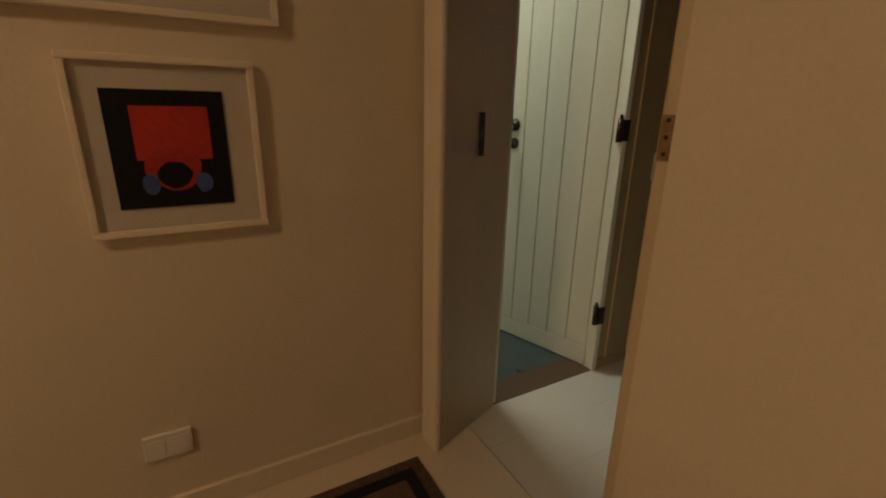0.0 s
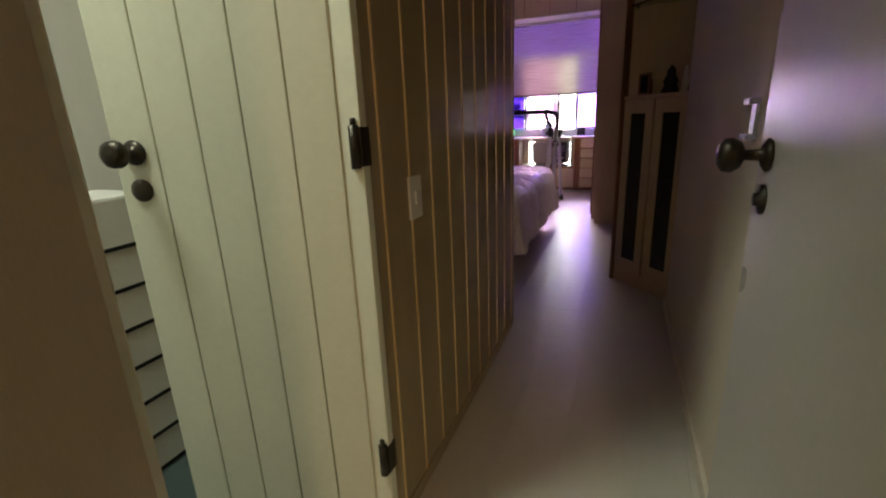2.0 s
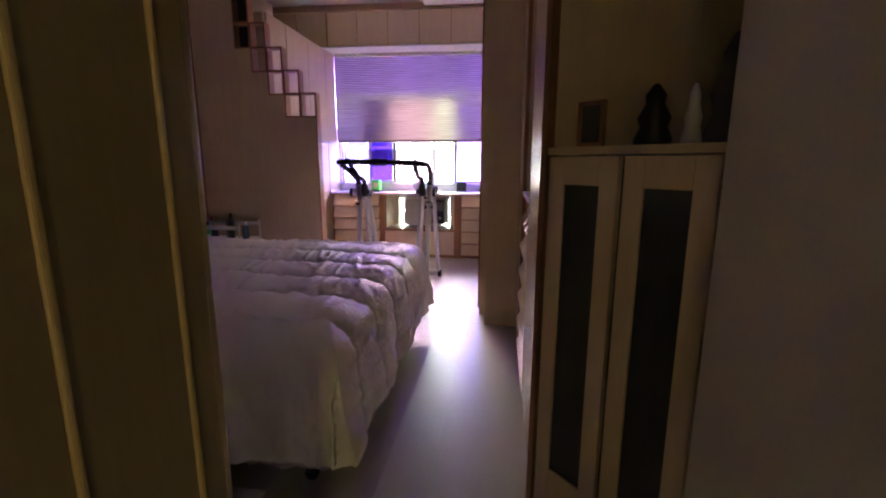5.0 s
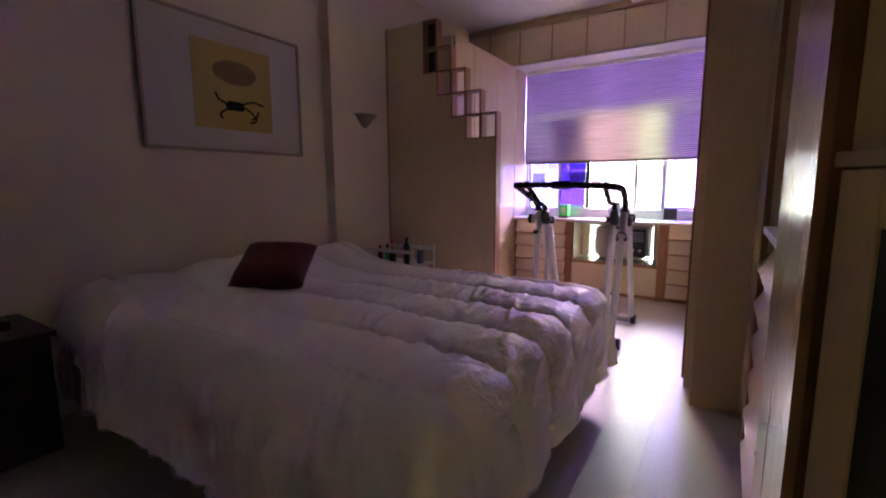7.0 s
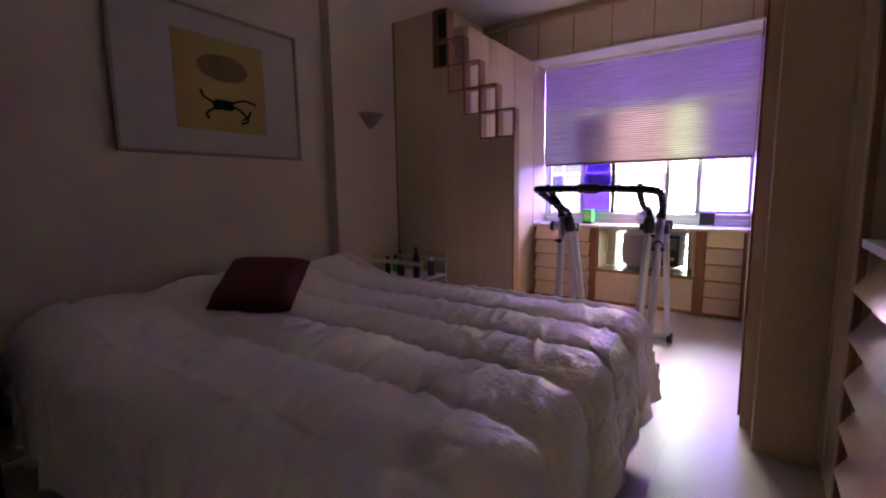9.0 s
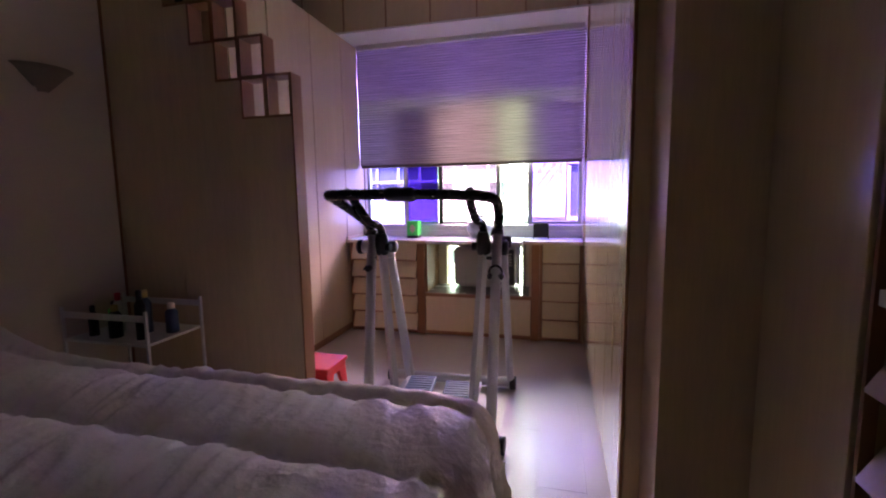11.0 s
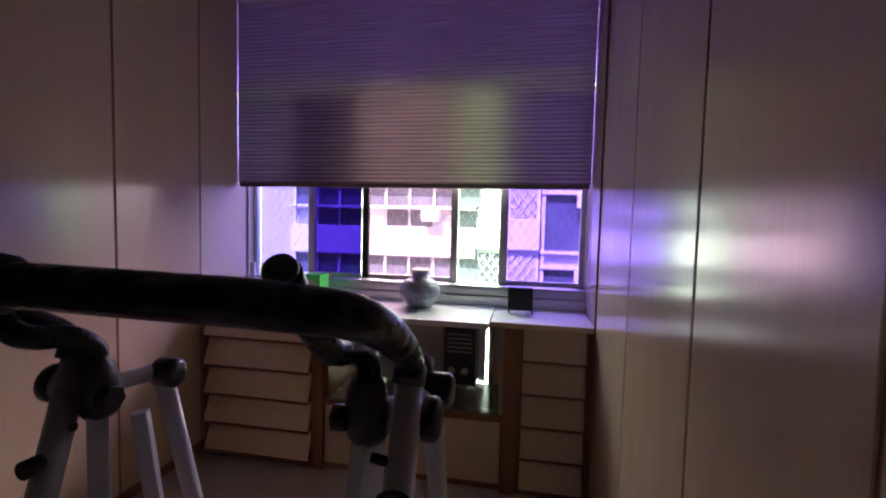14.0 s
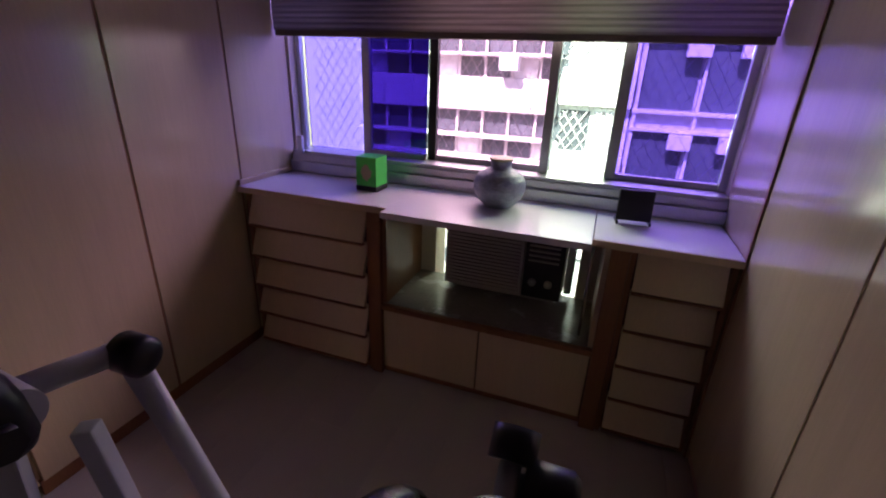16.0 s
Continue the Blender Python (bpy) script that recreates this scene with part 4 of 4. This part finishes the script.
def cushion(w, d, t):
    bm = bmesh.new()
    n = 26
    for side in (1, -1):
        g = []
        for i in range(n + 1):
            r = []
            for j in range(n + 1):
                u, v = 2 * i / n - 1, 2 * j / n - 1
                e = max(0.0, (1 - u ** 4) * (1 - v ** 4)) ** 0.5
                pin = 1 - 0.07 * (1 - u * u) * abs(v) - 0.0
                pin2 = 1 - 0.07 * (1 - v * v) * abs(u)
                r.append(bm.verts.new((u * w / 2 * pin2, v * d / 2 * pin, side * t / 2 * e + 0.004 * noise.noise((u * 3, v * 3, side)))))
            g.append(r)
        for i in range(n):
            for j in range(n):
                bm.faces.new((g[i][j], g[i + 1][j], g[i + 1][j + 1], g[i][j + 1])).smooth = True
    bmesh.ops.remove_doubles(bm, verts=bm.verts, dist=0.0008)
    return bm


cs2 = thing("cushion", "wine red square cushion lying on the duvet", "cushion", -1.98, 2.20, 0.66)
part("cover", turned(cushion(0.40, 0.33, 0.17), pose(-1.93, 2.13, 0.752, 32, 0, 31)), REDCLOTH, cs2)

# bedside racks with clutter
def rack(name, x0, x1, y0, y1, z1, label):
    r = thing(name, label, "rack", (x0 + x1) / 2, (y0 + y1) / 2, 0)
    for x in (x0, x1 - 0.012):
        for y in (y0, y1 - 0.012):
            part("post", B(x, x + 0.012, y, y + 0.012, 0, z1), PLASTICW, r)
    for z in (0.2, z1 - 0.17):
        part("shelf", B(x0 + 0.012, x1 - 0.012, y0, y1, z, z + 0.012), PLASTICW, r)
    for y in (y0, y1 - 0.008):
        part("rail", B(x0 + 0.012, x1 - 0.012, y, y + 0.008, z1 - 0.05, z1 - 0.02), PLASTICW, r)
    return r


rack("bedside_rack", -2.56, -2.04, 3.56, 3.90, 0.66, "white bedside rack crowded with bottles")
random.seed(4)
for i, (x, y, h, r, m, cap) in enumerate(((-2.50, 3.72, 0.15, 0.022, BLACK, BLACK), (-2.43, 3.80, 0.20, 0.025, PLASTICW, REDPLASTIC), (-2.36, 3.72, 0.16, 0.03, BLACK, YELLOWPRINT), (-2.28, 3.82, 0.22, 0.028, BLUE, YELLOWPRINT),
                                          (-2.20, 3.72, 0.24, 0.024, BLACK, BLACK), (-2.15, 3.85, 0.15, 0.03, BLUE, PLASTICW), (-2.53, 3.86, 0.14, 0.03, GREEN, BLACK))):
    x, y = x + 0.04, y - 0.08
    b = thing("bottle", "small %s bottle on the bedside rack" % ("dark" if m in (BLACK, BLUE) else "coloured"), "bottle", x, y, 0.502, "bottles on the bedside rack")
    part("body", lathe([(r, 0.502), (r, 0.502 + h * 0.7), (r * 0.5, 0.502 + h * 0.82)], x, y, 16), m, b)
    part("cap", lathe([(r * 0.55, 0.502 + h * 0.82), (r * 0.55, 0.502 + h), (r * 0.3, 0.502 + h + 0.003)], x, y, 14), cap, b)
ns = thing("nightstand", "dark wooden nightstand beside the bed", "nightstand", -2.45, 1.0, 0)
part("body", B(-2.68, -2.22, 0.75, 1.22, 0.05, 0.56, bevel=0.006), DARKBASE, ns)
part("top", B(-2.688, -2.20, 0.73, 1.24, 0.56, 0.585, bevel=0.005), DARKBASE, ns)
part("drawer", B(-2.22, -2.205, 0.77, 1.20, 0.32, 0.53, bevel=0.004), DARKBASE, ns)
ph = thing("telephone", "black bedside telephone on the nightstand", "telephone", -2.45, 1.05, 0.585)
part("base", B(-2.55, -2.36, 0.98, 1.14, 0.585, 0.63, bevel=0.012), BLACK, ph)
part("handset", tube([(-2.53, 1.0, 0.66), (-2.46, 1.02, 0.675), (-2.38, 1.0, 0.66)], 0.017), BLACK, ph)

# pictures and sconces over the bed
p2 = framed("picture", "large print of a running animal in thin brown frame", -2.69, 1.862, 2.99, 1.412, 2.24, 0.018, FRAMEBROWN, 0.03,
            [("print", 2.17, 2.73, 1.56, 2.10, YELLOWPRINT)])
part("oval", blob(-2.6715, 2.46, 1.93, 0.16, 0.075, 4, 0.06), BROWNPRINT, p2)
part("figure", blob(-2.6712, 2.44, 1.715, 0.075, 0.032, 12, 0.5), BLACKPRINT, p2)
for pts in (((2.50, 1.72), (2.56, 1.69), (2.60, 1.64), (2.55, 1.615)), ((2.50, 1.735), (2.58, 1.76), (2.66, 1.745)), ((2.40, 1.72), (2.33, 1.75), (2.31, 1.79)), ((2.40, 1.70), (2.34, 1.66), (2.35, 1.625)), ((2.56, 1.64), (2.60, 1.66), (2.62, 1.70))):
    part("line", tube([(-2.6715, a, b) for a, b in pts], 0.007, 6), BLACKPRINT, p2)


def sconce(y, z):
    s = thing("wall_sconce", "plain plaster wall sconce, unlit, over the bed", "wall lamp", -2.62, y, z, "sconces over the bed")
    bm = bmesh.new()
    rows = []
    for r, zz in ((0.02, z - 0.11), (0.06, z - 0.07), (0.105, z - 0.02), (0.13, z), (0.12, z), (0.09, z - 0.03)):
        rows.append([bm.verts.new((-2.59 + r * 0.85 * math.sin(math.pi * k / 16), y + r * math.cos(math.pi * k / 16), zz)) for k in range(17)])
    for a, b in zip(rows, rows[1:]):
        for k in range(16):
            bm.faces.new((a[k], a[k + 1], b[k + 1], b[k])).smooth = True
    part("bowl", bm, SCONCE, s)
    part("plate", B(-2.591, -2.582, y - 0.04, y + 0.04, z - 0.10, z - 0.01), WALL, s)


sconce(3.62, 1.80)
s2 = thing("spotlight", "recessed round ceiling spotlight, unlit", "spotlight", -0.6, 5.1, 2.9)
part("ring", lathe([(0.055, 2.925), (0.055, 2.93), (0.04, 2.93)], -0.45, 5.05, 28), CHROME, s2)
part("bulb", lathe([(0.038, 2.922), (0.038, 2.931), (0.02, 2.931)], -0.45, 5.05, 24), PLASTICW, s2)

# red plastic stool in the bay
stl = thing("step_stool", "low red plastic step stool by the screen", "stool", -1.52, 4.16, 0)
part("seat", B(-1.64, -1.395, 4.04, 4.28, 0.225, 0.25, bevel=0.008), REDPLASTIC, stl)
part("apron", B(-1.63, -1.405, 4.05, 4.27, 0.185, 0.225, bevel=0.006), REDPLASTIC, stl)
for sx in (-1, 1):
    for sy in (-1, 1):
        bm = bmesh.new()
        cx, cy = -1.5175 + sx * 0.112, 4.16 + sy * 0.108
        ring = []
        for z, w, o in ((0.186, 0.075, 0.0), (0.08, 0.045, 0.006), (0.0, 0.034, 0.012)):
            x0, y0 = cx + sx * o, cy + sy * o
            ring.append([bm.verts.new(p) for p in ((x0, y0, z), (x0 - sx * w, y0, z), (x0 - sx * w, y0 - sy * 0.006, z), (x0 - sx * 0.006, y0 - sy * 0.006, z), (x0 - sx * 0.006, y0 - sy * w, z), (x0, y0 - sy * w, z))])
        for u, v in zip(ring, ring[1:]):
            for j in range(6):
                bm.faces.new((u[j], u[(j + 1) % 6], v[(j + 1) % 6], v[j]))
        bm.faces.new(ring[0])
        bm.faces.new(ring[-1][::-1])
        part("leg", bm, REDPLASTIC, stl)

# walking exerciser, turned a little towards the bay
wk = thing("exercise_walker", "grey steel gliding exerciser with black foam handlebar", "exercise machine", -0.84, 4.2, 0)


def bolt_cap(x0, x1, y, z, r, parent):
    """A ribbed plastic cap on the end of an axle."""
    s = 1 if x1 > x0 else -1
    rings = [(r * 0.8, 0), (r, 0.004), (r, abs(x1 - x0) - 0.008), (r * 0.75, abs(x1 - x0)), (r * 0.2, abs(x1 - x0) + 0.002)]
    bm = lathe(rings, seg=20)
    part("cap", turned(bm, Matrix.Translation((x0, y, z)) @ Matrix.Rotation(radians(90 * s), 4, "Y")), BLACK, parent, "black plastic end cap")


def square_tube(a, b, w):
    """A square bar with softened edges from a to b."""
    a, b = Vector(a), Vector(b)
    bm = box(bmesh.new(), -w / 2, w / 2, -w / 2, w / 2, 0, (b - a).length, bevel=0.004)
    return turned(bm, Matrix.Translation(a) @ (b - a).to_track_quat("Z", "Y").to_matrix().to_4x4())


def exerciser_side(s, post, foot, axle, rear_top, rear_foot, collar, pedal, swing):
    """One side: post with its foot, axle housing, rear leg, swing arm and pedal; s: which way is outwards."""
    px, py, pz = post
    part("post", tube([post, foot], 0.025, 18, curved=False), GREYPAINT, wk, "grey enamelled steel post")
    part("sleeve", tube([(px, py, pz + 0.012), (px - 0.002, py - 0.012, pz - 0.02)], 0.030, 18, curved=False), BLACK, wk, "black sleeve under the grip")
    hub = part("hub", tube([(axle[0] - s * 0.015, axle[1], axle[2]), (collar[0], axle[1] - 0.01, axle[2])], 0.034, 20, curved=False), GREYPAINT, wk)
    bolt_cap(axle[0] - s * 0.015, axle[0] + s * 0.018, axle[1], axle[2], 0.040, hub)
    part("rear_leg", tube([rear_top, rear_foot], 0.021, 16, curved=False), GREYPAINT, wk)
    rb_ = part("rear_bracket", tube([(rear_top[0], rear_top[1] + 0.006, rear_top[2] + 0.01), (axle[0] - s * 0.05, axle[1], axle[2] - 0.015)], 0.019, 14, curved=False), GREYPAINT, wk)
    bolt_cap(rear_top[0] - 0.012, rear_top[0] + 0.044, rear_top[1], rear_top[2] + 0.005, 0.034, rb_)
    cx, cy, cz = collar
    part("collar", turned(lathe([(0.030, -0.062), (0.036, -0.05), (0.038, 0.0), (0.034, 0.035), (0.026, 0.052), (0.024, 0.056)], seg=18), Matrix.Translation(collar) @ Matrix.Rotation(radians(8), 4, "X")), BLACK, wk, "black plastic collar of the swing arm")
    part("pivot", tube([(cx - s * 0.03, cy - 0.012, cz - 0.02), (cx - s * 0.055, cy - 0.013, cz - 0.02)], 0.024, 6, curved=False), BLACK, wk, "hexagonal black pivot cover")
    sa = part("swing_arm", square_tube((cx, cy, cz - 0.03), swing, 0.036), GREYPAINT, wk, "grey square swing arm")
    part("swing_link", square_tube((cx - s * 0.012, cy + 0.085, cz - 0.09), (swing[0] - s * 0.01, swing[1] + 0.19, swing[2] + 0.03), 0.030), GREYPAINT, wk, "grey square link")
    part("stop_pin", tube([(cx + s * 0.02, cy - 0.03, cz - 0.075), (cx + s * 0.055, cy - 0.03, cz - 0.08)], 0.009, 12, curved=False), BLACK, wk)
    # spring clip round the post
    v = Vector(foot) - Vector(post)
    k = Vector(post) + v * (0.20 / v.length)
    if s < 0:
        part("knob", tube([(k.x, k.y - 0.05, k.z), (k.x, k.y - 0.02, k.z)], 0.017, 12, curved=False), BLACK, wk, "small black clamp knob")
    arc = [] if s < 0 else [(k.x + 0.032 * math.sin(q), k.y - 0.024 + 0.004 * math.cos(q), k.z + 0.03 * math.cos(q) - 0.01) for q in (-2.3, -1.6, -0.8, 0, 0.8, 1.6, 2.3)]
    clip = part("clip", tube(arc, 0.006, 8), BLACK, wk, "black spring clip on the post") if arc else None
    for e in (-0.026, 0.026) if arc else ():
        part("knob", tube([(k.x + e, k.y - 0.035, k.z - 0.034), (k.x + e * 1.15, k.y - 0.008, k.z - 0.03)], 0.014, 12, curved=False), BLACK, clip)
    pd = part("pedal", turned(B(-0.078, 0.078, -0.145, 0.145, -0.012, 0.014, bevel=0.010), pose(*pedal, 0, 0, 6)), BLUE, wk, "blue-grey plastic foot plate")
    for j in range(9):
        q = -0.12 + j * 0.03
        part("rib", turned(B(-0.066, 0.066, q - 0.004, q + 0.004, 0.014, 0.018), pose(*pedal, 0, 0, 6)), BLUE, pd)
    part("pedal_arm", square_tube((swing[0], swing[1] - 0.02, swing[2] - 0.01), (swing[0] - s * 0.01, swing[1] + 0.24, swing[2] - 0.01), 0.030), GREYPAINT, wk)


exerciser_side(-1, (-1.185, 4.215, 0.985), (-1.085, 3.85, 0.062), (-1.262, 4.232, 0.90), (-1.15, 4.385, 0.878), (-1.088, 4.535, 0.062), (-1.122, 4.195, 0.925), (-0.935, 4.222, 0.115), (-1.045, 4.13, 0.11))
exerciser_side(1, (-0.503, 4.235, 0.99), (-0.487, 3.85, 0.062), (-0.466, 4.242, 0.905), (-0.485, 4.335, 0.918), (-0.465, 4.555, 0.062), (-0.571, 4.202, 0.935), (-0.715, 4.19, 0.115), (-0.615, 4.13, 0.11))
for (xa, ya), (xb, yb) in (((-1.17, 3.835), (-0.46, 3.865)), ((-1.20, 4.55), (-0.47, 4.565))):
    cb = part("floor_bar", tube([(xa, ya, 0.042), (xb, yb, 0.042)], 0.029, 18, curved=False), GREYPAINT, wk)
    for x, y, e in ((xa, ya, -0.02), (xb, yb, 0.02)):
        part("end_cap", tube([(x - 0.018 + e, y, 0.042), (x + 0.018 + e, y, 0.042)], 0.041, 18, curved=False), BLACK, cb, "black ribbed floor cap")
part("swing_handle", tube([(-1.212, 3.995, 1.196), (-1.200, 4.035, 1.155), (-1.150, 4.065, 1.065), (-1.136, 4.095, 1.040), (-1.128, 4.15, 1.028), (-1.122, 4.19, 0.995), (-1.122, 4.197, 0.945)], 0.0215), FOAM, wk, "black foam swing handle")
part("swing_handle", tube([(-0.596, 3.976, 1.190), (-0.601, 4.03, 1.13), (-0.593, 4.085, 1.070), (-0.589, 4.12, 1.050), (-0.578, 4.175, 1.036), (-0.571, 4.205, 1.005), (-0.571, 4.205, 0.955)], 0.0215), FOAM, wk, "black foam swing handle")
for x, y, z in ((-1.214, 3.989, 1.202), (-0.596, 3.970, 1.197)):
    part("plug", turned(lathe([(0.0222, 0), (0.0222, 0.007), (0.019, 0.015), (0.011, 0.020), (0.002, 0.022)], seg=16), Matrix.Translation((x, y, z - 0.008)) @ Matrix.Rotation(radians(42), 4, "X")), BLACK, wk, "black rubber end plug")
part("handlebar", tube([(-1.185, 4.215, 0.985), (-1.192, 4.17, 1.035), (-1.222, 4.05, 1.105), (-1.252, 3.935, 1.163), (-1.250, 3.868, 1.181), (-1.20, 3.822, 1.184), (-1.12, 3.813, 1.184), (-0.88, 3.838, 1.182), (-0.64, 3.850, 1.177), (-0.54, 3.862, 1.172), (-0.472, 3.915, 1.152), (-0.474, 4.06, 1.087), (-0.494, 4.20, 1.018), (-0.503, 4.232, 0.985)], 0.0238, 20), FOAM, wk, "black foam covered handlebar")
ax = Vector((0.24, 0.018, -0.003)).normalized()
pad_c = Vector((-0.883, 3.8378, 1.182))
pad_bm = lathe([(0.022, -0.075), (0.031, -0.058), (0.032, -0.05), (0.032, 0.05), (0.031, 0.058), (0.022, 0.075)], seg=12)
part("grip_pad", turned(pad_bm, Matrix.Translation(pad_c) @ ax.to_track_quat("Z", "Y").to_matrix().to_4x4()), BLACK, wk, "black central sensor pad")
bk = part("rear_knob", tube([(-0.514, 4.345, 0.945), (-0.514, 4.372, 0.968)], 0.026, 16, curved=False), BLACK, wk, "round black clamp knob")
part("stem", tube([(-0.512, 4.262, 0.915), (-0.514, 4.35, 0.948)], 0.012, 10, curved=False), GREYPAINT, bk)
part("cable", tube([(-1.19, 4.2, 0.87), (-1.20, 4.18, 0.82), (-1.225, 4.17, 0.78), (-1.205, 4.175, 0.80)], 0.003, 6), BLACK, wk)

# ---------------------------------------------------------------- outside
struct("ground", B(-400, 400, 6.6, 400, -14.2, -14.0), ASPHALT, "grey street far below", "ground")
FY = 22.0


def facade(name, label, x0, x1, depth, material):
    f = thing(name, label, "building", (x0 + x1) / 2, FY + depth / 2, -14)
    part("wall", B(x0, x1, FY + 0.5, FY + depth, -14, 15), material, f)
    return f


fa = facade("apartment_building", "sunlit pale building with window bands and ledges", -10.8, -2.45, 10, SHADEPLASTER)
for k in range(-5, 5):
    z = k * 3.05 - 0.2
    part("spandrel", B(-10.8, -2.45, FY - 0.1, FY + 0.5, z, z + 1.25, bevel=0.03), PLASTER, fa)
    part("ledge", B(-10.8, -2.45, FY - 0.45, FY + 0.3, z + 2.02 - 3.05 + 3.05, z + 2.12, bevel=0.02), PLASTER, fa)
    xx = -10.8
    j = 0
    while xx < -2.5:
        part("window", B(xx + 0.08, xx + 1.0, FY + 0.36, FY + 0.42, z + 1.27, z + 2.0), DARKGLASS if (j * 7 + k) % 3 else WHITEPAINT, fa)
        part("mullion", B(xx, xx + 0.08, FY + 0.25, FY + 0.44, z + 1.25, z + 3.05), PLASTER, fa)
        part("window", B(xx + 0.08, xx + 1.0, FY + 0.40, FY + 0.44, z + 2.14, z + 2.95), DARKGLASS, fa)
        xx += 1.08
        j += 1
    if k % 2 == 0:
        part("cooler", B(-4.6, -3.9, FY - 0.75, FY - 0.2, z + 1.5, z + 2.0, bevel=0.03), WHITEPAINT, fa)
ft = facade("apartment_tower", "white narrow building with latticed windows", -2.40, 0.20, 9, WHITEPAINT)
for k in range(-5, 5):
    z = k * 3.05 + 0.2
    part("band", B(-2.40, 0.20, FY + 0.1, FY + 0.5, z, z + 1.3, bevel=0.02), WHITEPAINT, ft)
    for x in (-2.3, -1.05):
        w = part("window", B(x, x + 1.1, FY + 0.44, FY + 0.49, z + 1.35, z + 2.85), DARKGLASS if (k, x) == (-1, -2.3) else SHADEPLASTER, ft)
        bm = bmesh.new()
        for i in range(-3, 5):
            for sgn in (1, -1):
                xa, xb = x + i * 0.36, x + i * 0.36 + sgn * 1.0
                pts = [(xa + (xb - xa) * q / 20, z + 1.38 + 1.45 * q / 20) for q in range(21)]
                pts = [p for p in pts if x <= p[0] <= x + 1.1]
                if len(pts) > 1:
                    tube([(pts[0][0], FY + 0.38, pts[0][1]), (pts[-1][0], FY + 0.38, pts[-1][1])], 0.022, 6, curved=False, bm=bm)
        part("lattice", bm, WHITEPAINT, w)
fr = facade("office_building", "dark glazed building with pale grid and cooler units", 0.25, 14, 10, SHADEPLASTER)
for k in range(-5, 6):
    z = k * 3.05 - 0.55
    for dz in (0.0, 0.62):
        part("ledge", B(0.25, 14, FY + 0.1, FY + 0.5, z + dz, z + dz + 0.13, bevel=0.02), PLASTER, fr)
    xx = 0.3
    while xx < 13.5:
        part("window", B(xx + 0.1, xx + 1.9, FY + 0.44, FY + 0.48, z + 0.8, z + 2.98), DARKGLASS, fr)
        part("post", B(xx, xx + 0.1, FY + 0.2, FY + 0.5, z + 0.13, z + 3.05), PLASTER, fr)
        xx += 2.0
    for x in (1.6, 3.2):
        part("cooler", B(x, x + 0.75, FY - 0.2, FY + 0.1, z - 0.55, z - 0.02, bevel=0.03), PLASTER, fr)
fp = facade("blank_building", "plain pale side wall of a neighbouring building", -26, -10.9, 12, SHADEPLASTER)


# laminate boards of the floor, laid along the room
def planks(x0, x1, y0, y1):
    w, n = 0.197, 0
    shared = {}
    x = x0
    while x < x1 - 0.01:
        xe = min(x + w, x1)
        y = y0 - 1.2 * ((n * 0.37) % 1)
        while y < y1 - 0.01:
            a, b = max(y, y0), min(y + 1.2, y1)
            if b - a > 0.02:
                key = (round(xe - x, 4), round(b - a, 4))
                if key not in shared:
                    me = bpy.data.meshes.new("plank")
                    bm = box(bmesh.new(), 0.0004, key[0] - 0.0004, 0.0004, key[1] - 0.0004, -0.004, 0.0)
                    bm.to_mesh(me)
                    bm.free()
                    me.materials.append(FLOOR)
                    shared[key] = me
                ob = new("plank", shared[key])
                ob.location, ob.parent = (x, a, 0.0), fl
            y += 1.2
        x, n = xe, n + 1


planks(-0.22, 0.60, -1.60, 0.60)
planks(-2.64, 0.26, 0.60, 5.56)
